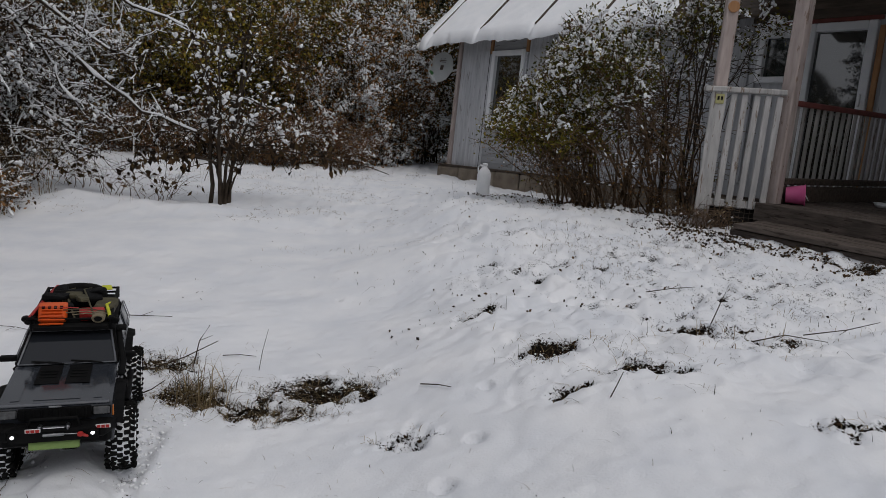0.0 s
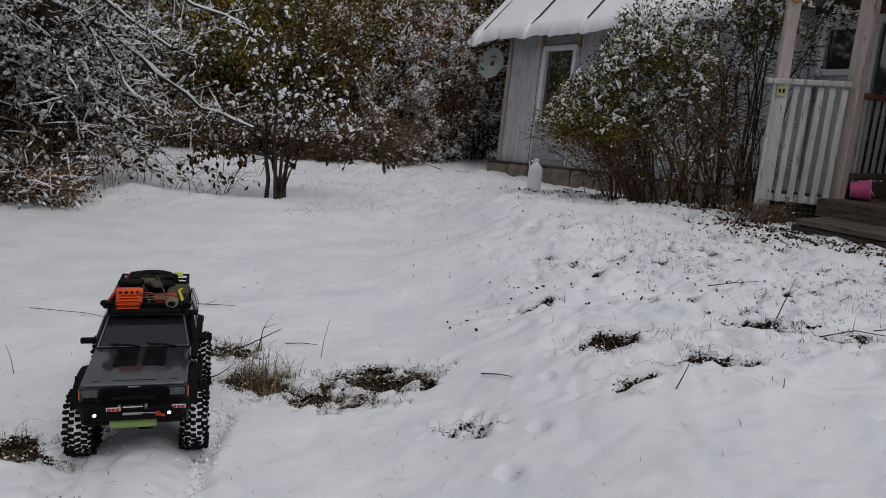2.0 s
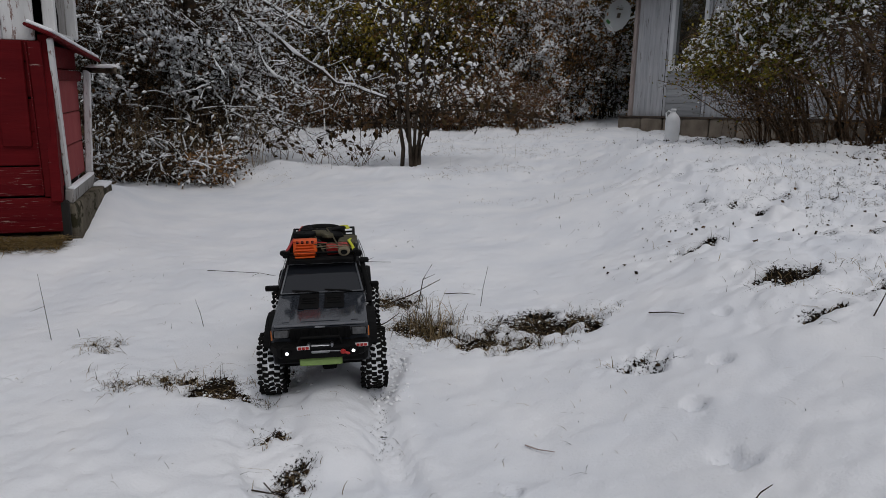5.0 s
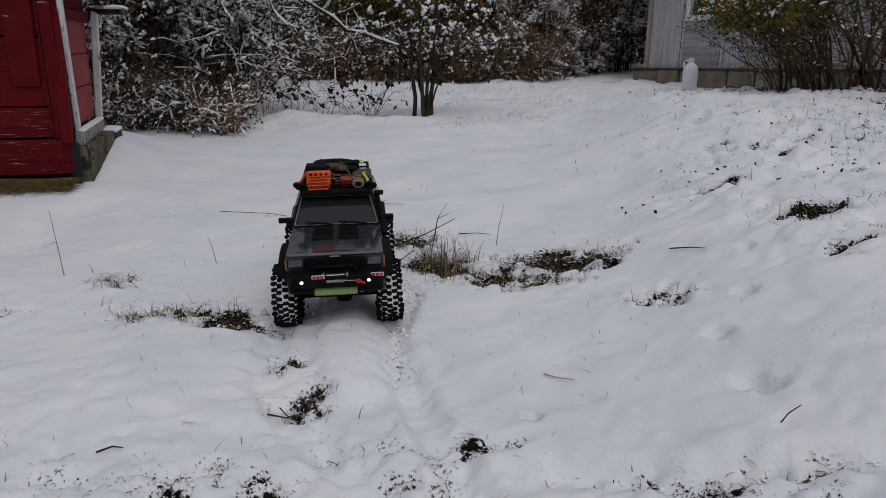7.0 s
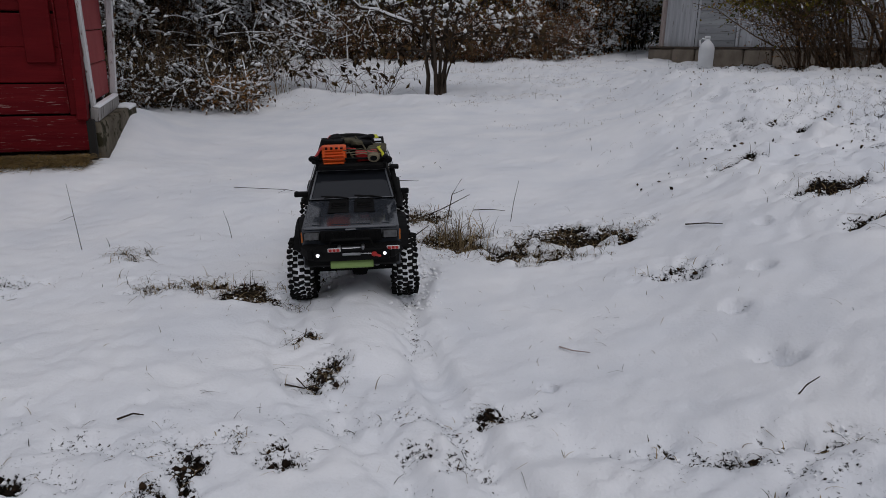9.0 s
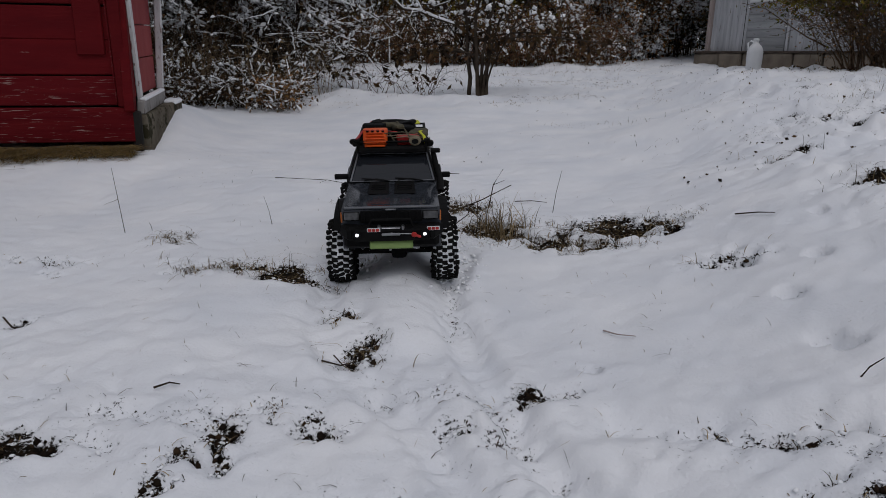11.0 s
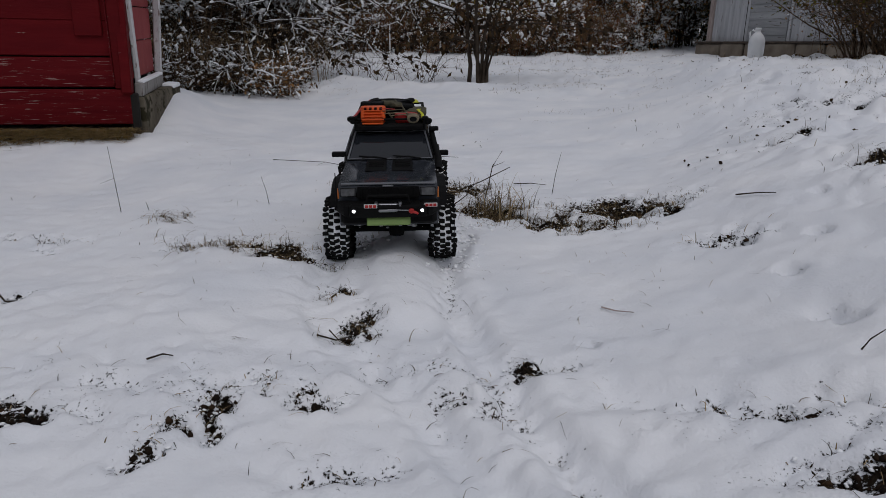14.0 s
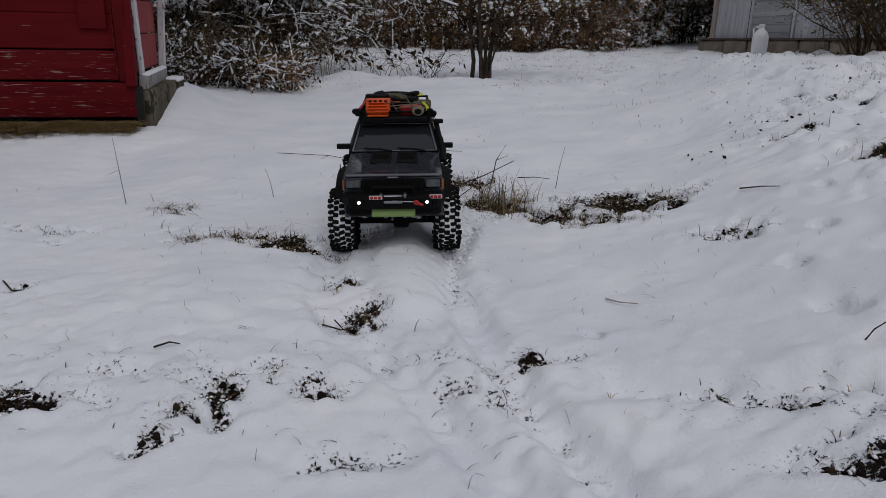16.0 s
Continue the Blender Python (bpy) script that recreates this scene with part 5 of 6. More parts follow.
def build_truck():
    paint = material("dark_grey_paint", (0.024, 0.028, 0.035), (0.036, 0.040, 0.048), scale=12, rough=.10, bump=.02, spec=.5)
    door_paint = material("slate_grey_paint", (0.085, 0.092, 0.105), (0.115, 0.122, 0.135), scale=14, rough=.35, bump=.02, spec=.5, spots=(0.28, 0.29, 0.30), spot_scale=40, spot_at=.72)
    black = material("black_plastic", (0.004, 0.004, 0.0045), (0.008, 0.008, 0.008), scale=30, rough=.65, bump=.15, spec=.08)
    rubber = material("tyre_rubber", (0.005, 0.005, 0.005), (0.011, 0.011, 0.010), scale=40, rough=.85, bump=.2, spec=.08)
    steel = material("bare_steel", (0.24, 0.245, 0.26), (0.40, 0.41, 0.43), scale=30, rough=.35, bump=.05, metal=1.0)
    green = material("green_plate", (0.16, 0.25, 0.07), (0.20, 0.30, 0.09), scale=18, rough=.5, bump=.05)
    orange = material("orange_plastic", (0.62, 0.075, 0.008), (0.74, 0.11, 0.014), scale=12, rough=.45, bump=.05)
    crimson = material("red_plastic", (0.32, 0.015, 0.015), (0.42, 0.03, 0.025), scale=12, rough=.5, bump=.05)
    yellow = material("neon_yellow_strap", (0.50, 0.52, 0.03), (0.60, 0.60, 0.06), scale=30, rough=.7, bump=.1)
    khaki = material("khaki_canvas", (0.055, 0.050, 0.032), (0.10, 0.09, 0.055), scale=40, rough=.9, bump=.3)
    rope_tan = material("tan_rope", (0.16, 0.13, 0.085), (0.26, 0.22, 0.15), scale=60, rough=.9, bump=.3)
    amber = material("amber_lens", (0.45, 0.12, 0.02), (0.5, 0.16, 0.03), scale=20, rough=.3, bump=0)
    lens = material("headlamp_lens", (0.030, 0.031, 0.033), (0.085, 0.087, 0.09), scale=50, rough=.15, bump=.1, spec=.7)
    lit = bpy.data.materials.new("lit_lamp")
    lit.use_nodes = True
    lp = lit.node_tree.nodes["Principled BSDF"]
    lp.inputs["Emission Color"].default_value = (0.95, 0.97, 1.0, 1)
    lp.inputs["Emission Strength"].default_value = 2.2
    dark_glass = glass_material("smoked_glass", (0.014, 0.016, 0.020), .06, .45)
    fx, fy = -1.185, 1.075
    ang = math.atan2(-.935, .355)
    z = -.066
    c = Vector((fx, fy, z)) - Vector((math.cos(ang), math.sin(ang), 0)) * .27
    truck = thing("model_truck", Matrix.Translation(c) @ Matrix.Rotation(ang, 4, 'Z') @ pose(0, 0, 0, .5, 1.2, 0) @ Matrix.Scale(.972, 4), "large black model off-road truck with a loaded roof rack", "model car")
    # body
    pts = [(-.415, .245)]
    for i in range(9):
        a = math.pi * (1 - i / 8)
        pts.append((-.27 + .132 * math.cos(a), .165 + .115 * math.sin(a)))
    pts += [(-.13, .20), (.13, .20)]
    for i in range(9):
        a = math.pi * (1 - i / 8)
        pts.append((.27 + .130 * math.cos(a), .165 + .118 * math.sin(a)))
    pts += [(.425, .255), (.432, .335), (.425, .343), (.125, .372), (-.415, .372), (-.425, .33)]
    body = part("body", extrude_profile(pts, .163, (.30, .10), .004), paint, truck)
    # cabin: solid upper body with rounded pillars
    cab = bmesh.new()
    lo = [(.135, .163), (-.415, .159), (-.415, -.159), (.135, -.163)]
    hi = [(-.005, .138), (-.385, .130), (-.385, -.130), (-.005, -.138)]
    a = [cab.verts.new((x, y, .366)) for x, y in lo]
    b = [cab.verts.new((x, y, .510)) for x, y in hi]
    cab.faces.new(a[::-1])
    cab.faces.new(b)
    for i in range(4):
        j = (i + 1) % 4
        cab.faces.new((a[i], a[j], b[j], b[i]))
    bmesh.ops.recalc_face_normals(cab, faces=cab.faces[:])
    bmesh.ops.bevel(cab, geom=cab.edges[:], offset=.010, segments=3, profile=.5, affect='EDGES')
    part("cabin", cab, black, truck, smooth=False)
    # windscreen and its pale surround
    ws = [(.130, .150, .380), (.130, -.150, .380), (.004, -.127, .502), (.004, .127, .502)]
    screen = part("windscreen", sheet([(x, y, zz) for x, y, zz in ws], .006), dark_glass, truck)
    for p, q in ((0, 3), (1, 2), (3, 2), (0, 1)):
        v, f = tubes([([ws[p], ws[q]], [.0035, .0035])], 6)
        o = mesh_object("seal", v + np.array([.004, 0, .004]), f, steel if p in (3, 1) and q in (2,) else door_paint, screen)
    for s, (y0, y1) in enumerate(((.11, .02), (-.01, -.10))):
        v, f = tubes([([(.140, y0, .385), (.134, (y0 + y1) / 2, .396), (.136, y1, .390)], [.003, .004, .003])], 6)
        wiper = mesh_object("wiper", v, f, black, truck)
        v, f = tubes([([(.138, y0 - .02, .391), (.130, y1 - .01, .399)], [.004, .004])], 6)
        mesh_object("wiper_blade", v, f, black, wiper)
    # side windows and doors
    for sy in (1, -1):
        for x0, x1 in ((.085, -.075), (-.09, -.225), (-.24, -.385)):
            def at(x, u):
                return (x - (.10 * u if x == .085 else 0), sy * (.1655 - .0245 * u), .380 + .118 * u)
            cs = [at(x0, 0.04), at(x1, 0.04), at(x1, .92), at(x0, .92)]
            w = part("side_window", sheet(cs if sy > 0 else cs[::-1], -.004 if sy > 0 else -.004), dark_glass, truck)
            loop = [Vector(p) + Vector((0, sy * .004, 0)) for p in cs] + [Vector(cs[0]) + Vector((0, sy * .004, 0))]
            v, f = tubes([(loop[i:i + 2], [.0018, .0018]) for i in range(4)], 5)
            mesh_object("window_trim", v, f, steel, w, "thin bright trim")
        for x0, x1 in ((.105, -.095), (-.10, -.22)):
            cs = [(x0, sy * .1655, .232), (x1, sy * .1655, .232), (x1, sy * .1605, .366), (x0, sy * .1605, .366)]
            d = part("door", sheet(cs if sy > 0 else cs[::-1], -.004, inset=.004), door_paint, truck, "slate-grey door panel")
            part("door_handle", box((.028, .008, .009), (x1 + .03, sy * .168, .345), bevel=.002), black, d)
        part("rear_panel", sheet([(p[0], p[1], p[2]) for p in ([(-.30, sy * .1635, .305), (-.41, sy * .1635, .305), (-.41, sy * .1605, .366), (-.26, sy * .1605, .366)][::1 if sy > 0 else -1])], -.004, inset=.004), door_paint, truck)
        # flares
        for cx in (.27, -.27):
            rows = []
            bm = bmesh.new()
            for i in range(11):
                a = math.pi * (.98 - .96 * i / 10)
                ca, sa = math.cos(a), math.sin(a)
                rows.append([bm.verts.new((cx + r * ca, sy * y, .235 + r * .56 * sa)) for r, y in ((.128, .150), (.132, .186), (.145, .190), (.160, .160))])
            for i in range(10):
                for k in range(4):
                    q = (k + 1) % 4
                    bm.faces.new((rows[i][k], rows[i + 1][k], rows[i + 1][q], rows[i][q]))
            bm.faces.new(rows[0])
            bm.faces.new(rows[-1][::-1])
            part("fender_flare", bm, black, truck)
        # mirrors, sliders
        m = part("mirror", box((.022, .05, .030), (.088, sy * .186, .398), bevel=.006, segments=2), black, truck)
        part("mirror_arm", box((.012, .035, .010), (.090, sy * .160, .392), bevel=.003), black, m)
        v, f = tubes([([(.14, sy * .185, .185), (-.14, sy * .185, .185)], [.011, .011])], 8)
        mesh_object("side_slider", v, f, black, truck)
    # hood with two dark vents, raised middle and a highlight painted along the front edge
    hood = part("hood", sheet([(.128, .148, .373), (.128, -.148, .373), (.424, -.148, .345), (.424, .148, .345)][::-1], .004), paint, truck)
    part("hood_bulge", sheet([(.13, .05, .378), (.13, -.05, .378), (.40, -.065, .352), (.40, .065, .352)][::-1], .007), paint, hood)
    for y in (.045, -.045):
        v_ = part("hood_vent", sheet([(.15, y + .034, .3845), (.15, y - .034, .3845), (.29, y - .036, .3705), (.29, y + .036, .3705)][::-1], .005), black, hood, "black hood vent")
        for i in range(3):
            part("vent_slat", box((.004, .052, .006), (.20 + i * .022, y, .3855 - i * .0025), (0, -20, 0), .001), black, v_)
    for y in (.115, -.115):
        part("hood_crease", sheet([(.14, y + .014, .377), (.14, y - .014, .377), (.40, y - .012, .352), (.40, y + .012, .352)][::-1], .004), paint, hood)
    v, f = tubes([([(.428, -.150, .346), (.431, 0, .348), (.428, .150, .346)], [.008, .008, .008])], 8)
    mesh_object("hood_edge", v, f, door_paint, hood, "front edge with a painted highlight", True)
    # grille, lamps
    g = part("grille", box((.012, .20, .052), (.431, 0, .305), bevel=.003), black, truck)
    for i in range(8):
        part("grille_bar", box((.008, .006, .046), (.438, -.084 + i * .024, .305), bevel=.002), black, g)
    part("badge", box((.004, .036, .008), (.437, 0, .337), bevel=.002), steel, g)
    for y in (.128, -.128):
        h = part("headlight", box((.012, .048, .036), (.432, y, .308), bevel=.004), lens, truck, "clear square headlight")
        part("surround", box((.008, .056, .044), (.428, y, .308), bevel=.003), black, h)
        part("marker_light", box((.012, .005, .046), (.425, y * 1.255, .302), bevel=.002), amber, truck, "amber corner marker")
    # steel bumper with winch, lit lamps, hook, green skid plate
    bump = part("front_bumper", box((.06, .25, .05), (.452, 0, .242), bevel=.010, segments=2), black, truck)
    for y in (.165, -.165):
        part("bumper_wing", box((.080, .055, .052), (.432, y * .80, .244), (0, 0, -28 if y > 0 else 28), .010), black, bump)
    part("valance", box((.03, .312, .085), (.428, 0, .222), bevel=.012), black, bump)
    hoop = [(.465, -.075, .26), (.470, -.062, .305), (.470, .062, .305), (.465, .075, .26)]
    v, f = tubes([(hoop, [.006] * 4)], 8)
    mesh_object("bull_bar", v, f, black, bump, smooth=True)
    winch = part("winch", cyl(.009, .009, .062, (.468, 0, .262), (90, 0, 0), 16, bevel=.003), steel, bump, "bright steel winch drum")
    for y in (.045, -.045):
        part("winch_end", box((.026, .012, .030), (.468, y * .85, .262), bevel=.004), steel, winch)
    part("fairlead", box((.010, .060, .010), (.487, 0, .245), bevel=.003), steel, winch)
    v, f = tubes([([(.487, .0, .250), (.492, .04, .248), (.490, .066, .246)], [.002, .002, .002])], 5)
    mesh_object("winch_line", v, f, steel, winch)
    hook = part("hook", cyl(.009, .009, .010, (.490, .074, .244), (0, 90, 0), 14, bevel=.003), crimson, bump, "red recovery hook")
    part("hook_pin", box((.010, .022, .008), (.490, .086, .238), (-20, 0, 0), .003), crimson, hook)
    for y in (.108, -.108):
        l = part("fog_lamp", cyl(.013, .013, .012, (.484, y, .246), (0, 90, 0), 16, bevel=.003), black, bump)
        part("lit_lens", cyl(.0055, .0055, .004, (.492, y, .246), (0, 90, 0), 14), lit, l, "lit white lamp")
    for y in (-.055, .136):
        b_ = part("bumper_plate", box((.004, .042, .018), (.4835 if y < 0 else .478, y, .264), bevel=.002), material("white_plate", (0.6, 0.6, 0.6), rough=.5, bump=0), bump, "small white and red plate")
        for k in (-1, 0, 1):
            part("plate_mark", box((.002, .010, .012), (.486 if y < 0 else .4808, y + k * .0125, .264)), crimson, b_)
    part("skid_plate", box((.014, .140, .030), (.468, 0, .203), (0, -28, 0), .003), green, truck, "green skid plate below the bumper")
    part("antenna", cyl(.0022, .0015, .16, (.45, -.165, .345), (0, 0, 0), 6), black, truck)
    # rear bumper and tail lamps
    part("rear_bumper", box((.05, .33, .045), (-.44, 0, .238), bevel=.010), black, truck)
    for y in (.15, -.15):
        part("tail_light", box((.012, .022, .07), (-.424, y, .318), bevel=.003), crimson, truck)
    part("number_plate_mark", box((.005, .028, .024), (-.36, .1665, .335), (0, 0, 90), .001), lens, truck)
    # snorkel on its left pillar
    sx = .1705
    v, f = tubes([([(.20, sx, .335), (.135, sx + .004, .385), (.05, sx - .010, .452), (.005, sx - .018, .508)], [.011, .011, .010, .010])], 8)
    sn = mesh_object("snorkel", v, f, black, truck, smooth=True)
    part("snorkel_head", box((.034, .036, .026), (.012, sx - .010, .522), bevel=.007, segments=2), black, sn)
    # rack and load
    rack = part("roof_rack", box((.40, .25, .010), (-.185, 0, .533), bevel=.003), black, truck, "black roof rack full of gear")
    rails = []
    for zz, ins in ((.548, 0), (.572, .004)):
        rails.append(([(.02 - ins, -.126, zz), (.02 - ins, .126, zz)], [.0055, .0055]))
        rails.append(([(-.39 + ins, -.126, zz), (-.39 + ins, .126, zz)], [.0055, .0055]))
        for y in (-.126, .126):
            rails.append(([(.02, y, zz), (-.39, y, zz)], [.0055, .0055]))
    for x in (.02, -.08, -.185, -.29, -.39):
        for y in (-.126, .126):
            rails.append(([(x, y, .515), (x, y, .575)], [.005, .005]))
    v, f = tubes(rails, 6)
    mesh_object("rack_rail", v, f, black, rack, smooth=True)
    part("light_bar", box((.03, .245, .030), (.022, 0, .534), bevel=.006), black, rack)
    for y in (.165, .15):
        part("spot_lamp", cyl(.016, .014, .022, (.01, -.142 if y == .165 else .140, .575 if y == .165 else .560), (0, 90, 0), 14, bevel=.003), black, rack)
    shell = part("recovery_shell", box((.050, .092, .118), (-.020, -.062, .602), (0, -22, 0), .024, segments=4), orange, rack, "bright orange ribbed plastic shell", True)
    for i in range(5):
        part("rib", box((.010, .084 - .006 * abs(i - 1), .007), (.031 - i * .0069, -.062, .556 + i * .017), (0, -22, 0), .003), orange, shell)
    for i in range(4):
        part("slot", box((.006, .010, .022), (-.008, -.090 + i * .019, .636), (0, -22, 0), .002), black, shell)
    # ropes, bags and small gear heaped behind the front rail
    gear = np.random.default_rng(21)
    for k in range(9):
        x, y = float(gear.uniform(-.36, -.06)), float(gear.uniform(-.10, .10))
        part("gear_pouch", box((float(gear.uniform(.04, .08)), float(gear.uniform(.03, .07)), float(gear.uniform(.03, .055))), (x, y, .600 + float(gear.uniform(0, .03))), tuple(float(q) for q in gear.uniform(-25, 25, 3)), .012, segments=2), black if k % 3 else khaki, rack)
    for k, (y0, y1, zz) in enumerate(((-.03, .11, .628), (-.02, .115, .612), (-.11, .02, .652), (.0, .10, .598))):
        v, f = tubes([([(-.005, y0, zz - .012), (.004, (y0 + y1) / 2, zz), (-.01, y1, zz - .026)], [.0032] * 3)], 6)
        mesh_object("rope", v, f, (khaki, rope_tan, crimson, rope_tan)[k], rack, smooth=True)
    part("canister", cyl(.023, .023, .05, (-.002, .086, .575), (0, 90, 0), 16, bevel=.004), rope_tan, rack, "pale round canister")
    part("canister_hole", cyl(.013, .013, .006, (.025, .086, .575), (0, 90, 0), 14), black, rack)
    for k, (y, zz) in enumerate(((-.128, .585), (-.135, .565), (.13, .58))):
        part("rack_clamp", cyl(.012, .010, .024, (.022, y, zz), (0, 90, 0), 10, bevel=.003), black, rack)
    part("gear_bag", box((.13, .12, .055), (-.22, .02, .590), (0, 4, 8), .020, segments=3), black, rack)
    part("spare_tyre", ring_lathe([(.055, -.02), (.085, -.026), (.10, -.016), (.104, 0), (.10, .016), (.085, .026), (.055, .02)], 28), rubber, rack, smooth=True).matrix_basis = pose(-.30, -.01, .575, 90, 0, 0)
    part("fuel_can", box((.055, .085, .050), (-.055, .060, .568), (0, 0, 6), .010, segments=2), crimson, rack, "small red fuel can")
    part("canvas_box", box((.12, .07, .045), (-.15, .10, .570), (0, 0, -5), .008), khaki, rack)
    for y, z1 in ((-.02, .612), (.045, .622)):
        v, f = tubes([([(.015, y + .03, .575), (-.10, y, z1), (-.25, y - .03, z1 + .005), (-.385, y, .575)], [.0035] * 4)], 5)
        mesh_object("strap", v, f, khaki, rack)
    v, f = tubes([([(.015, .126, .560), (-.005, .120, .596), (-.10, .105, .598), (-.20, .126, .575)], [.006, .006, .006, .005])], 6)
    mesh_object("strap", v, f, yellow, rack, "neon yellow strap", True)
    part("shovel_blade", box((.05, .035, .008), (-.33, .09, .598), (0, 8, 10), .003), yellow, rack)
    v, f = tubes([([(-.36, -.09, .60), (-.12, -.115, .600), (.03, -.13, .590)], [.006, .006, .006])], 6)
    mesh_object("shovel_handle", v, f, crimson, rack)
    # chassis and axles
    under = part("chassis", box((.62, .10, .05), (0, 0, .165), bevel=.008), black, truck)
    for cx in (.27, -.27):
        ax = part("axle", cyl(.014, .014, .30, (cx, 0, .105), (90, 0, 0), 12), black, under)
        part("differential", box((.06, .055, .055), (cx, .02, .105), bevel=.016, segments=2), black, ax)
        for y in (.075, -.075):
            v, f = tubes([([(cx, y, .11), (cx * .25, y * .8, .16)], [.007, .007])], 6)
            mesh_object("link", v, f, steel, under)
            part("shock", cyl(.012, .012, .11, (cx + .02, y * 1.3, .185), (0, 8, 0), 10), black, under)
    lump = np.random.default_rng(77)
    cs = np.stack([.27 + lump.normal(0, .018, 70), lump.uniform(-.12, .12, 70), .116 + lump.uniform(-.006, .012, 70)], -1)
    v, f = snow_clumps(cs, lump.uniform(.20, 1, 70) ** 2 * .020, lump, .7, True)
    mesh_object("snow_cover", v, f, M["snow"], under, "snow caked on the front axle", True)
    # the body of this truck is chopped low: squash all that is built so far
    seen = set()
    for o in truck.children_recursive:
        if o.data and o.data.name not in seen and o.matrix_basis == Matrix.Identity(4):
            seen.add(o.data.name)
            co = np.empty(len(o.data.vertices) * 3, dtype=np.float32)
            o.data.vertices.foreach_get("co", co)
            co = co.reshape(-1, 3)
            co[:, 2] = np.interp(co[:, 2], (0, .11, .20, .246, .345, .375, .505, .535, .575, .64), (0, .11, .185, .23, .303, .314, .394, .410, .442, .480))
            o.data.vertices.foreach_set("co", co.ravel())
            o.data.update()
        elif o.data:
            o.matrix_basis = Matrix.Translation((0, 0, -.140)) @ o.matrix_basis
    # wheels
    R, W = .111, .084
    prof = [(.062, -W / 2 + .006), (.085, -W / 2), (R - .014, -W / 2 + .004), (R - .008, -W / 2 + .016), (R - .006, 0), (R - .008, W / 2 - .016), (R - .014, W / 2 - .004), (.085, W / 2), (.062, W / 2 - .006)]
    lugs = bmesh.new()
    count = 30
    rr = np.random.default_rng(9)
    for i in range(count):
        for row, y in enumerate((-.037, -.019, 0, .019, .037)):
            a = 2 * math.pi * (i + (.5 if row % 2 else 0) + (.15 if row == 2 else 0)) / count
            rad = R - .004 - (.004 if row in (0, 4) else 0)
            box((float(rr.uniform(.0115, .0155)), float(rr.uniform(.015, .021)), .013), (rad * math.cos(a), y + float(rr.uniform(-.003, .003)), rad * math.sin(a)), (0, -math.degrees(a) + 90, float(rr.uniform(8, 46)) * (1 if row % 2 else -1)), .0016, lugs)
    first = None
    for k, (cx, sy) in enumerate(((.27, 1), (.27, -1), (-.27, 1), (-.27, -1))):
        w = new("wheel")
        w.parent = truck
        w.matrix_basis = pose(cx, sy * .177, R - .004, 0, 31 * k, 0 if sy > 0 else 180)
        if first is None:
            t = part("tyre", ring_lathe(prof, 40), rubber, w, smooth=True)
            tr = part("tread", lugs, rubber, w, "chunky tread blocks")
            ps = part("packed_snow", ring_lathe([(R - .016, -.040), (R - .007, -.034), (R - .003, -.016), (R - .002, 0), (R - .003, .016), (R - .007, .034), (R - .016, .040)], 36), M["snow"], w, "snow packed between the tread blocks", True)
            rim = part("rim", ring_lathe([(.012, .018), (.046, .020), (.060, .038), (.066, .038), (.064, -.03), (.055, -.03), (.045, .010), (.012, .008)], 28), steel, w, "pale snow-caked beadlock rim")
            hub = part("hub", cyl(.014, .012, .020, (0, .028, 0), (90, 0, 0), 12, bevel=.002), black, w)
            sn = part("rim_snow", ring_lathe([(.050, .028), (.060, .040), (.072, .041), (.078, .038), (.070, .030)], 26), M["snow"], w, "snow on the wheel face", True)
            first = (t, tr, ps, rim, hub, sn)
        else:
            for o in first:
                q = o.copy()
                scene.collection.objects.link(q)
                q.parent = w
    return truck


build_truck()


# ---------------------------------------------------------------- things round the house and shed
def lathe_z(profile, seg=24):
    bm = bmesh.new()
    rows = []
    for i in range(seg):
        a = 2 * math.pi * i / seg
        rows.append([bm.verts.new((r * math.cos(a), r * math.sin(a), z)) for r, z in profile])
    k = len(profile)
    for i in range(seg):
        j = (i + 1) % seg
        for p in range(k - 1):
            bm.faces.new((rows[i][p], rows[j][p], rows[j][p + 1], rows[i][p + 1]))
    bm.faces.new([rows[i][0] for i in range(seg)][::-1])
    bm.faces.new([rows[i][-1] for i in range(seg)])
    return bm


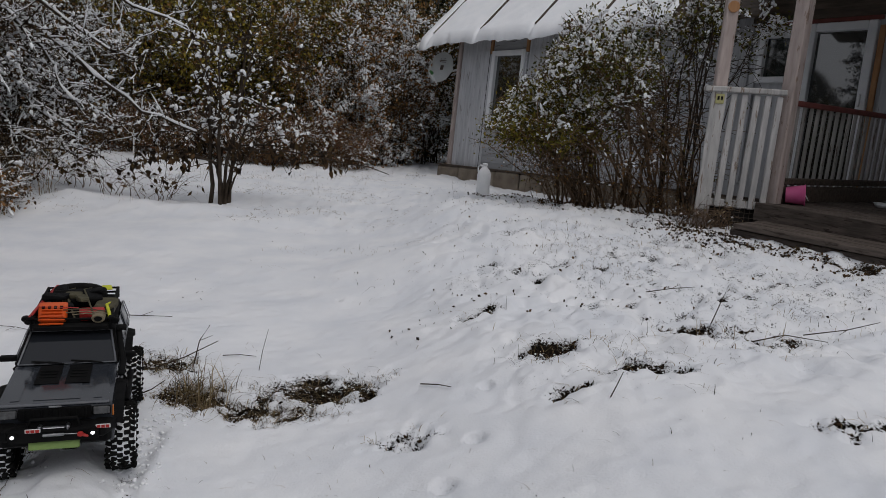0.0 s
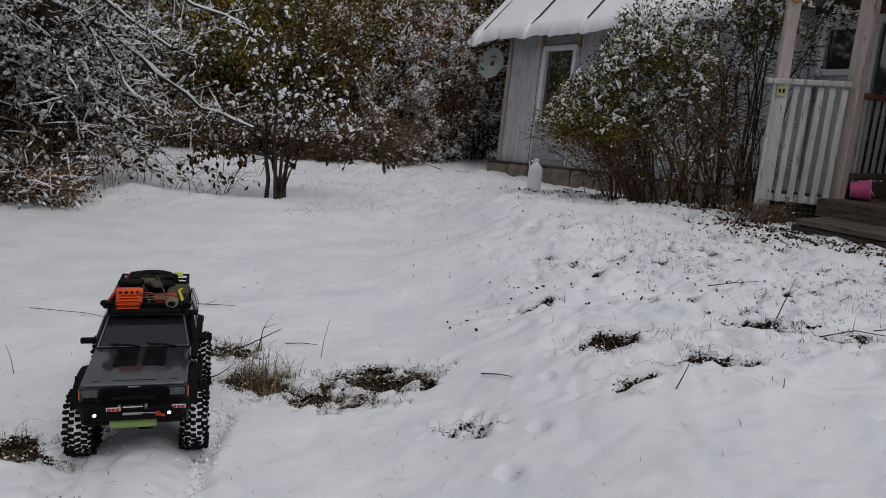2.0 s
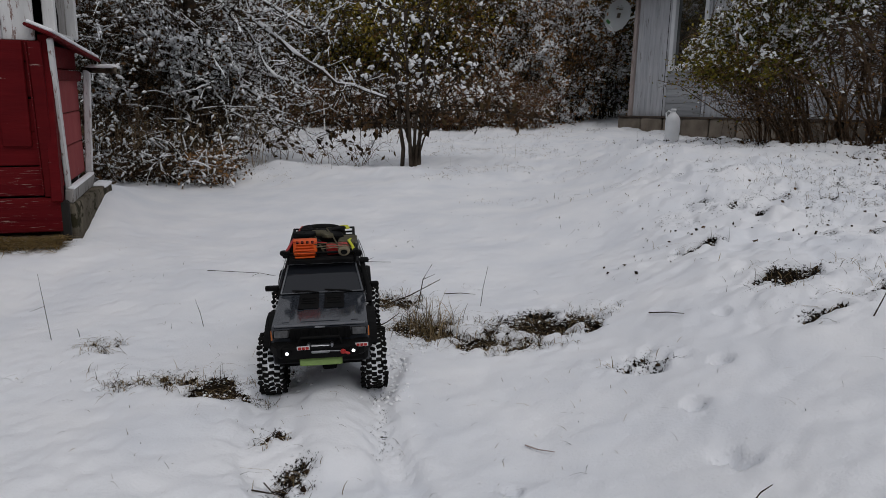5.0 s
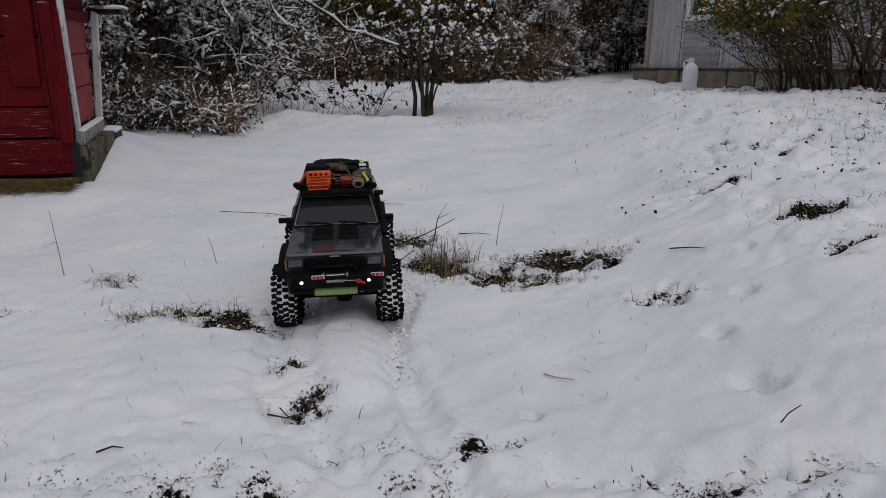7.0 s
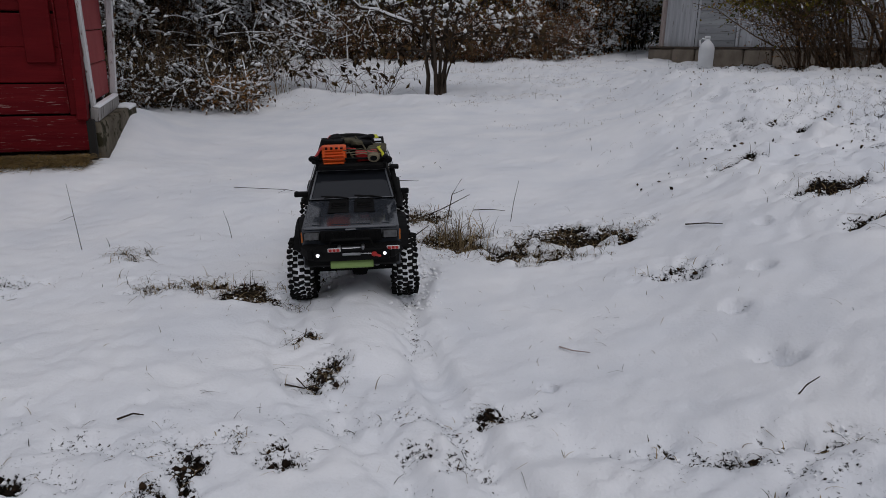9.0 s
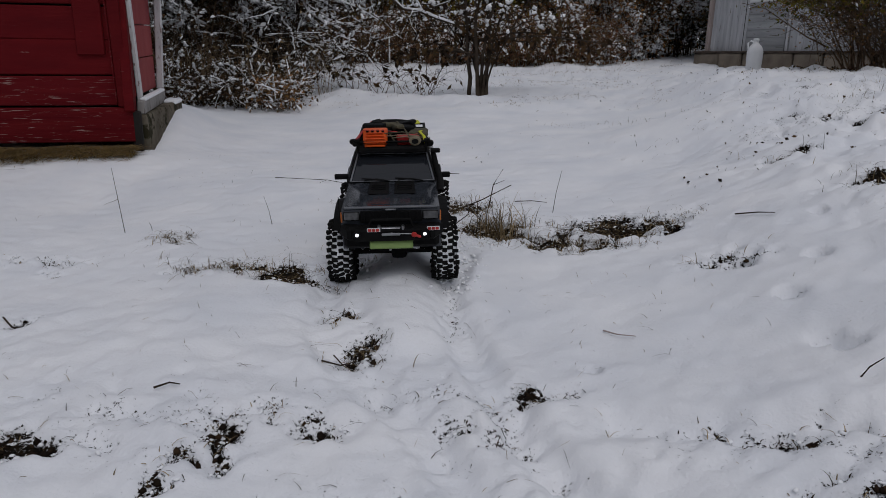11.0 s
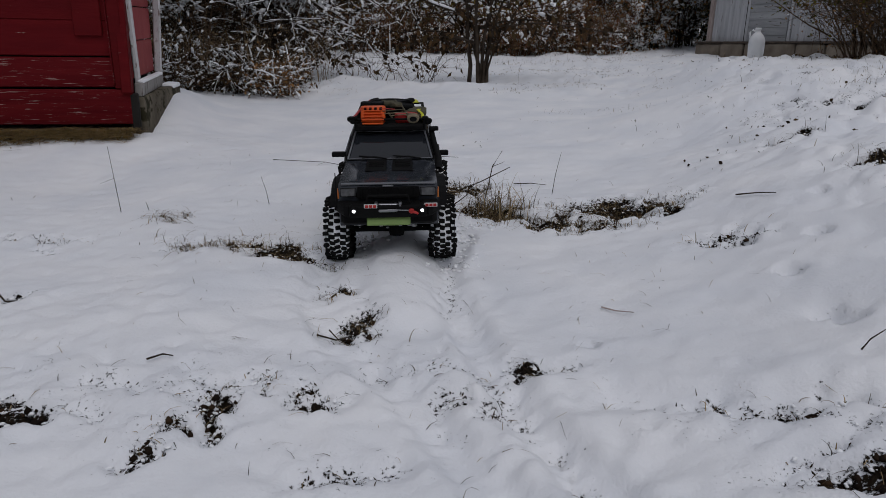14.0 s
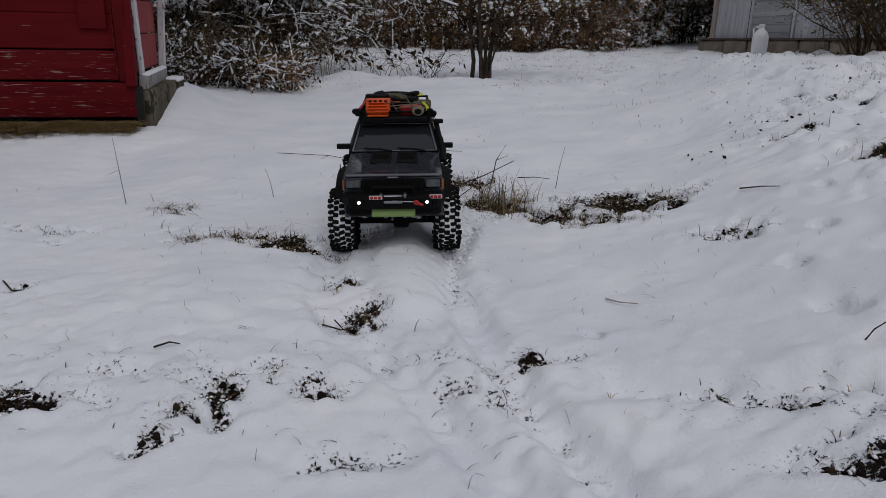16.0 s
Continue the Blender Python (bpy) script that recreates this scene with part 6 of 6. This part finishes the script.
def build_small_things():
    frosted = material("frosted_plastic", (0.70, 0.72, 0.74), (0.80, 0.81, 0.82), scale=9, rough=.5, bump=.15)
    pink = material("pink_plastic", (0.62, 0.10, 0.28), (0.70, 0.16, 0.35), scale=8, rough=.4, bump=.03)
    dark_pink = material("dark_pink_plastic", (0.42, 0.03, 0.13), (0.48, 0.05, 0.17), scale=8, rough=.45, bump=.03)
    yellow = material("yellow_plate", (0.40, 0.38, 0.17), (0.48, 0.45, 0.22), scale=20, rough=.6, bump=.05)
    # white jug on the lawn
    x, y = .44, 9.0
    jug = thing("jug", pose(x, y, gz(x, y) - .015, 0, 0, 20), "tall frosted white plastic jug standing in the snow", "jug")
    part("jug_body", lathe_z([(.078, 0), (.092, .012), (.095, .06), (.091, .13), (.095, .20), (.095, .29), (.088, .325), (.068, .36), (.045, .385), (.032, .40), (.030, .425)], 28), frosted, jug, smooth=True)
    part("cap", lathe_z([(.034, .420), (.037, .424), (.036, .448), (.028, .452)], 20), M["white_frame"], jug, smooth=True)
    v, f = tubes([([(-.025, 0, .405), (-.065, 0, .425), (-.098, 0, .40), (-.092, 0, .33)], [.010, .011, .011, .010])], 8)
    mesh_object("handle", v, f, frosted, jug, smooth=True)
    # pink bucket lying on the porch floor
    m = Matrix.Translation(hw(7.79, -2.20, .69)) @ pose(0, 0, 0, 0, 0, -52.3) @ pose(0, 0, 0, 84, 0, 118) @ Matrix.Scale(.86, 4)
    bucket = thing("bucket", m, "pink plastic bucket lying on its side", "bucket")
    part("bucket_wall", lathe_z([(.075, -.09), (.082, -.085), (.105, .085), (.112, .09), (.112, .10), (.100, .10), (.098, .085), (.078, -.075)], 28), pink, bucket, smooth=True)
    part("inside", lathe_z([(.076, -.07), (.094, .075)], 24), dark_pink, bucket)
    v, f = tubes([([(.11 * math.cos(a), .11 * math.sin(a) * .3 - .09 * math.sin(a), .10 + .03 * math.sin(a)) for a in np.linspace(0, math.pi, 12)], [.004] * 12)], 6)
    mesh_object("bail", v, f, M["white_frame"], bucket)
    # white bowl on the floor
    c = hw(8.05, -1.0, .603)
    bowl = thing("bowl", Matrix.Translation(c), "small white bowl on the porch floor", "bowl")
    part("bowl_shell", lathe_z([(.045, 0), (.06, .008), (.085, .045), (.08, .045), (.055, .014), (.02, .01)], 24), M["white_frame"], bowl, smooth=True)
    # bench against the end of the porch
    bench = thing("bench", PORCH @ pose(8.5, -.62, .6), "dark wooden bench on the porch", "bench")
    for i in range(3):
        part("seat_board", box((.95, .12, .03), (.1, -.13 + i * .13, .44), bevel=.006), M["dark_wood"], bench)
    for xx in (-.33, .5):
        part("leg", box((.06, .34, .425), (xx, 0, .2125), bevel=.006), M["dark_wood"], bench)
    # yellow marker on the railing post
    a, b = hw(7.27, -2.83, 0), hw(7.63, -2.40, 0)
    sign = thing("marker_plate", Matrix.Translation(a) @ Matrix.Rotation(math.atan2(b.y - a.y, b.x - a.x), 4, 'Z') @ pose(0, -.068, 1.475), "small yellow marker plate on the railing post", "sign")
    part("plate", box((.075, .008, .085), (0, 0, 0), (0, 0, 0), .006), yellow, sign)
    for xx in (-.015, .015):
        part("mark", box((.018, .004, .034), (xx, -.006, .005), (0, 0, 0), .003), M["dark"], sign)
    # snowy pipe sticking out of the shed
    pipe = thing("pipe", SHED @ pose(.09, .99, 1.0, 0, 90, -25) @ Matrix.Scale(.62, 4), "grey drain pipe with snow on it", "pipe")
    part("tube", lathe_z([(.030, -.10), (.034, -.10), (.034, .30), (.040, .30), (.040, .34), (.028, .34), (.026, .28)], 16), M["concrete"], pipe, smooth=True)
    v, f = tubes([([(-.030, .004, -.06), (-.042, 0, .0), (-.038, .004, .10), (-.046, -.004, .20), (-.042, 0, .30), (-.034, 0, .37)], [.012, .026, .028, .030, .028, .010])], 10)
    mesh_object("snow", v, f, M["snow"], pipe, "snow lying on top", True)
    # thin pale stakes far down the lawn
    for i, (x, y, hh) in enumerate(((-4.7, 12.1, .60), (-5.5, 11.6, .55), (-4.0, 12.2, .55), (-6.9, 11.2, .6))):
        st = thing("stake", pose(x, y, gz(x, y) - .03, 1.5 * (-1) ** i, 2.0 * (i - 1), 0), "thin pale fence stake in the snow", "fence stake", "stakes along the hedge")
        part("rod", lathe_z([(.014, 0), (.014, hh - .02), (.010, hh), (.004, hh + .006)], 8), M["white_trim"], st)


build_small_things()


# ---------------------------------------------------------------- grass, twigs and litter
def blades(centres, length, rng_, width=.004, lean=.6):
    """Thin curved grass blades: three joints each, flat."""
    n = len(centres)
    ang = rng_.uniform(0, 6.283, n)
    d = np.stack([np.cos(ang), np.sin(ang), np.zeros(n)], -1)
    side = np.stack([-np.sin(ang), np.cos(ang), np.zeros(n)], -1)
    ln = length * rng_.uniform(.35, 1.15, n)[:, None]
    le = (lean * rng_.uniform(.1, 1.5, n))[:, None]
    up = np.array([[0, 0, 1.0]])
    w = (width * rng_.uniform(.6, 1.4, n))[:, None]
    sway = rng_.normal(0, .12, (n, 3)) * ln * np.array([1, 1, .3])
    knots = []
    for t in (0, .3, .6, .85, 1.0):
        bend = le * t * t
        knots.append(centres + up * ln * t * np.clip(1 - .5 * bend, .08, 1) + d * ln * bend * .9 + sway * t * t * (1 - .5 * t))
    wide = (1, .9, .7, .45)
    v = np.stack([q for i in range(4) for q in (knots[i] - side * w * wide[i], knots[i] + side * w * wide[i])] + [knots[4]], 1).reshape(-1, 3)
    b = np.arange(n)[:, None] * 9
    f = np.concatenate([b + np.array([t]) for i in range(3) for t in ((2 * i, 2 * i + 1, 2 * i + 3), (2 * i, 2 * i + 3, 2 * i + 2))] + [b + np.array([[6, 7, 8]])])
    return v, f


def on_ground(x, y, dz=0.0):
    return np.stack([x, y, ground_z(x, y) + dz], -1)


def build_ground_cover():
    r = np.random.default_rng(31)
    big = {5: 1.4, 9: 1.3, 6: 1.0, 7: 1.3, 1: 1.2, 0: 1.0}
    for i, (x, y, rx, ry, k) in enumerate(BARE[:32]):
        n = int(np.clip(rx * ry * 9000, 22, 300) * big.get(i, 1.0) * min(1.3, (k / .5) ** 1.6))
        home = np.array([x, y, 0])

        def spots(m, wide, least):
            qx, qy = x + r.normal(0, rx * wide, 4 * m), y + r.normal(0, ry * wide, 4 * m)
            ok = bare_amount(qx, qy) > least
            return qx[ok][:m], qy[ok][:m]
        tall = .17 if i in (5,) else .055 if i in (0, 1) else .07 if i == 6 else .11 if i in (10, 11, 12, 16) else .05 if i < 20 else .035
        tuft = thing("grass_tuft", pose(x, y, 0), "dead straw grass sticking out of a bare patch" if n > 60 else "small tuft of dead grass in the snow", "grass", "grass tufts in the snow")
        px, py = spots(int(n * (.22 if i >= 10 else .6)), .38 if i == 5 else .75, .12)
        v, f = blades(on_ground(px, py, -.006) - home, tall, r, .0015 if i in (5, 6, 7) else .0011, 1.1 if i == 5 else 1.4)
        px, py = spots(int(n * (1.6 if i in (0, 1, 5, 6, 7, 8) else .8 if i < 10 else .3)), .9, .25)
        v2, f2 = blades(on_ground(px, py, .002) - home, .035 if i < 20 else .018, r, .0010, 3.0)
        mesh_object("blade_tuft", np.concatenate([v, v2]), np.concatenate([f, f2 + len(v)]), M["straw"], tuft)
        px, py = spots(int(n * (1.6 if i >= 10 else 1.1)), .8, .34)
        v, f = leaf_cloud(on_ground(px, py, .003) - home, r.uniform(.005, .022 if 10 <= i < 19 else .014, len(px)), r, droop=.0, narrow=.35)
        px, py = spots(int(n * 1.2), .8, .45)
        v2, f2 = snow_clumps(on_ground(px, py, .002) - home, r.uniform(.3, 1, len(px)) ** 2 * .012, r, .8)
        mesh_object("litter", np.concatenate([v, v2]), np.concatenate([f, f2 + len(v)]), M["clod"], tuft, "dark wet leaf litter and soil")
        px, py = spots(int(n * 1.3), 1.0, .30)
        v, f = snow_clumps(on_ground(px, py, .004) - home, r.uniform(.25, 1, len(px)) ** 2 * .007, r, .7, True)
        mesh_object("snow_cover", v, f, M["snow"], tuft, "loose snow grains", True)
    # lone blades poking out all over
    def poke(name, label, x0, x1, y0, y1, n, ln, dens=None, mat=None, w=.002, lean=.7):
        x, y = r.uniform(x0, x1, n), r.uniform(y0, y1, n)
        if dens is not None:
            ok = r.uniform(size=n) < dens(x, y)
            x, y = x[ok], y[ok]
        v, f = blades(on_ground(x, y, -.01), ln, r, w, lean)
        ob = mesh_object(name, v, f, mat or M["straw"])
        return tagged(ob, label, "grass", kind="stuff")
    def clumpy(x, y):
        return np.clip(value_noise(x, y, 2.2, 41) * 3.2 + .2, 0, 1) ** 2
    poke("sparse_grass", "thin dead blades poking through the snow", -3.2, 1.6, -.3, 3.6, 2400, .036, clumpy, None, .0008, 1.6)
    poke("bank_grass", "dead grass on the trampled bank by the house", .2, 3.2, 1.2, 6.6, 7000, .06, clumpy, None, .0012, 1.6)
    poke("lawn_grass", "sparse tall dead grass on the far lawn", -7, .6, 6.3, 12.4, 2600, .24, lambda x, y: np.clip(value_noise(x, y, .8, 43) * 5 - .9, 0, 1) ** 2 + .05, M["straw"], .0011, 1.6)
    poke("lawn_stubble", "short dead stubble showing through the far lawn", -7, 1.0, 5.8, 12.6, 16000, .045, lambda x, y: np.clip(value_noise(x, y, 1.6, 44) * 4 - .2 + 2 * value_noise(x, y, 6, 45), 0, 1), M["straw"], .0022, 2.6)
    # fallen leaves near the house
    n = 2000
    x, y = r.uniform(-.3, 3.0, n), r.uniform(2.2, 9.5, n)
    ok = r.uniform(size=n) < np.clip(value_noise(x, y, 1.3, 47) * 2.5 + .25 + .3 * ((x - .3) + (y - 6) * .12 > .6), 0, 1) * .5
    v, f = leaf_cloud(on_ground(x[ok], y[ok], .008), r.uniform(.008, .026, int(ok.sum())), r, droop=0, narrow=.7)
    tagged(mesh_object("fallen_leaves", v, f, M_LEAF["dry"]), "dark fallen leaves scattered on the snow by the house", "leaves", kind="stuff")
    # dark clods and leaves scattered over the middle of the lawn
    n = 1800
    x, y = r.uniform(-1.6, 2.4, n), r.uniform(2.4, 10.5, n)
    ok = r.uniform(size=n) < np.clip(value_noise(x, y, 1.9, 71) * 4 - .35, 0, 1) ** 1.5 * .9 + .015
    v, f = leaf_cloud(on_ground(x[ok], y[ok], .008), r.uniform(.008, .028, int(ok.sum())), r, droop=0, narrow=.5)
    tagged(mesh_object("scattered_leaves", v, f, M_LEAF["dry"]), "dark leaves and clods scattered on the snowy lawn", "leaves", kind="stuff")
    poke("dry_sprigs", "dry grass sprigs in small clumps on the lawn", -1.8, 2.4, 2.2, 10.0, 3000, .075, lambda x, y: np.clip(value_noise(x, y, 2.3, 72) * 5 - 1.0, 0, 1), M["straw"], .0012, 1.9)
    # thick litter along the wall, under the lilac and before the steps
    n = 45000
    x, y = r.uniform(-.2, 4.0, n), r.uniform(3.0, 9.0, n)
    d = seg_distance(x, y, [(.5, 8.7), (1.2, 7.0), (1.9, 5.95), (2.08, 5.05), (2.32, 4.62), (2.9, 3.85), (3.3, 3.3)])
    ok = r.uniform(size=n) < np.exp(-(d / .36) ** 2) * np.clip(value_noise(x, y, 4, 48) * 2 + .6, 0.05, 1)
    v, f = leaf_cloud(on_ground(x[ok], y[ok], .008), r.uniform(.012, .036, int(ok.sum())), r, droop=0, narrow=.65)
    tagged(mesh_object("leaf_litter", v, f, M_LEAF["dry"]), "brown-black leaf litter along the wall and steps", "leaves", kind="stuff")
    # hay along the shed front
    n = 22000
    lx, ly = r.uniform(-3.0, .0, n), -.12 + r.normal(0, .06, n)
    p = np.array([(SHED @ Vector((a, b, 0)))[:] for a, b in zip(lx, ly)])
    c = on_ground(p[:, 0], p[:, 1], 0)
    c[:, 2] += .006 + np.clip(.038 - .22 * np.abs(ly + .09), 0, 1) * r.uniform(0, 1, n)
    v, f = blades(c, .019, r, .0024, 6.0)
    tagged(mesh_object("hay", v, f, M["hay"]), "strewn brownish hay along the shed foot", "hay", kind="stuff")
    # twigs lying on or leaning out of the snow: ends in plan, rise of each end
    sticks = [((-2.36, 2.28, .008), (-2.04, 2.26, .014), (-1.74, 2.20, .010), .0019), ((-1.84, 2.25, .02), (-1.80, 2.13, .05), (-1.72, 2.02, .0), .003), ((-.44, .78, .006), (-.40, .755, .010), (-.35, .73, .008), .0026),
              ((-.07, 1.70, .01), (0, 1.64, .012), (.05, 1.58, .01), .003), ((-1.02, 2.20, .01), (-.94, 2.215, .012), (-.87, 2.23, .01), .0026), ((-.81, 2.05, 0), (-.80, 2.06, .09), (-.78, 2.07, .19), .0016),
              ((-2.52, 1.30, 0), (-2.56, 1.33, .14), (-2.60, 1.36, .27), .0016), ((-1.13, .42, .01), (-1.09, .45, .015), (-1.05, .47, .012), .0026), ((-1.12, .47, .02), (-1.08, .45, .02), (-1.04, .46, .015), .0022),
              ((-1.20, 1.72, 0), (-1.16, 1.71, .05), (-1.10, 1.70, .09), .003), ((-1.28, 2.0, .01), (-1.15, 2.06, .05), (-1.02, 2.12, .10), .0035), ((-1.12, 2.08, .0), (-1.10, 2.10, .10), (-1.06, 2.12, .17), .003),
              ((-1.45, 2.02, .01), (-1.30, 1.98, .02), (-1.16, 1.96, .015), .004), ((1.02, 2.55, .01), (1.15, 2.56, .03), (1.28, 2.60, .05), .0028), ((1.35, 2.0, .02), (1.5, 2.02, .03), (1.68, 2.0, .02), .003),
              ((1.20, 2.1, 0), (1.24, 2.12, .10), (1.27, 2.14, .18), .0028), ((1.62, 2.1, .02), (1.8, 2.08, .05), (1.95, 2.1, .07), .003), ((-1.78, 2.62, .01), (-1.6, 2.66, .012), (-1.45, 2.70, .01), .003),
              ((-1.40, .10, .01), (-1.37, .12, .012), (-1.345, .125, .01), .0028), ((-2.15, .36, .01), (-2.10, .34, .015), (-2.05, .33, .01), .003), ((.12, .42, .0), (.13, .41, .03), (.15, .40, .05), .002),
              ((-1.95, 1.55, 0), (-1.96, 1.55, .06), (-1.98, 1.55, .12), .0014), ((.58, 1.25, 0), (.60, 1.26, .04), (.62, 1.28, .07), .0025)]
    for k, (a, b, c_, rad) in enumerate(sticks):
        pts = [np.array([q[0], q[1], gz(q[0], q[1]) + q[2]]) for q in (a, b, c_)]
        home = pts[0]
        pts = [q - home for q in pts]
        fork = pts[1] + np.array([.05, .03, .02]) * (1 if k % 2 else -1)
        lines = [(pts, [rad, rad * .8, rad * .5])]
        if np.linalg.norm(pts[2]) > .2:
            lines.append(([pts[1], fork], [rad * .6, rad * .3]))
        v, f = tubes(lines, 5)
        tw = mesh_object("twig", v, f, M["bark"] if k not in (2,) else M["bare_wood"])
        tw.matrix_basis = Matrix.Translation(home)
        tagged(tw, "thin dry twig upright in the snow" if max(abs(q[2]) for q in pts) > .08 else "thin dry twig lying on the snow", "twig", "twigs on the snow")
    # snow crumbs thrown up round the wheels
    n = 300
    a = r.uniform(0, 1, n)
    cx = np.where(r.uniform(size=n) < .5, -1.36, -1.01) + r.normal(0, .045, n)
    x, y = cx - .1 * (a - .5), 1.0 + a * .7
    v, f = snow_clumps(on_ground(x, y, .0), r.uniform(.003, .011, n), r, .8, True)
    tagged(mesh_object("snow_crumbs", v, f, M["snow"], smooth=True), "loose snow crumbs along the wheel ruts", "snow", kind="stuff")


build_ground_cover()
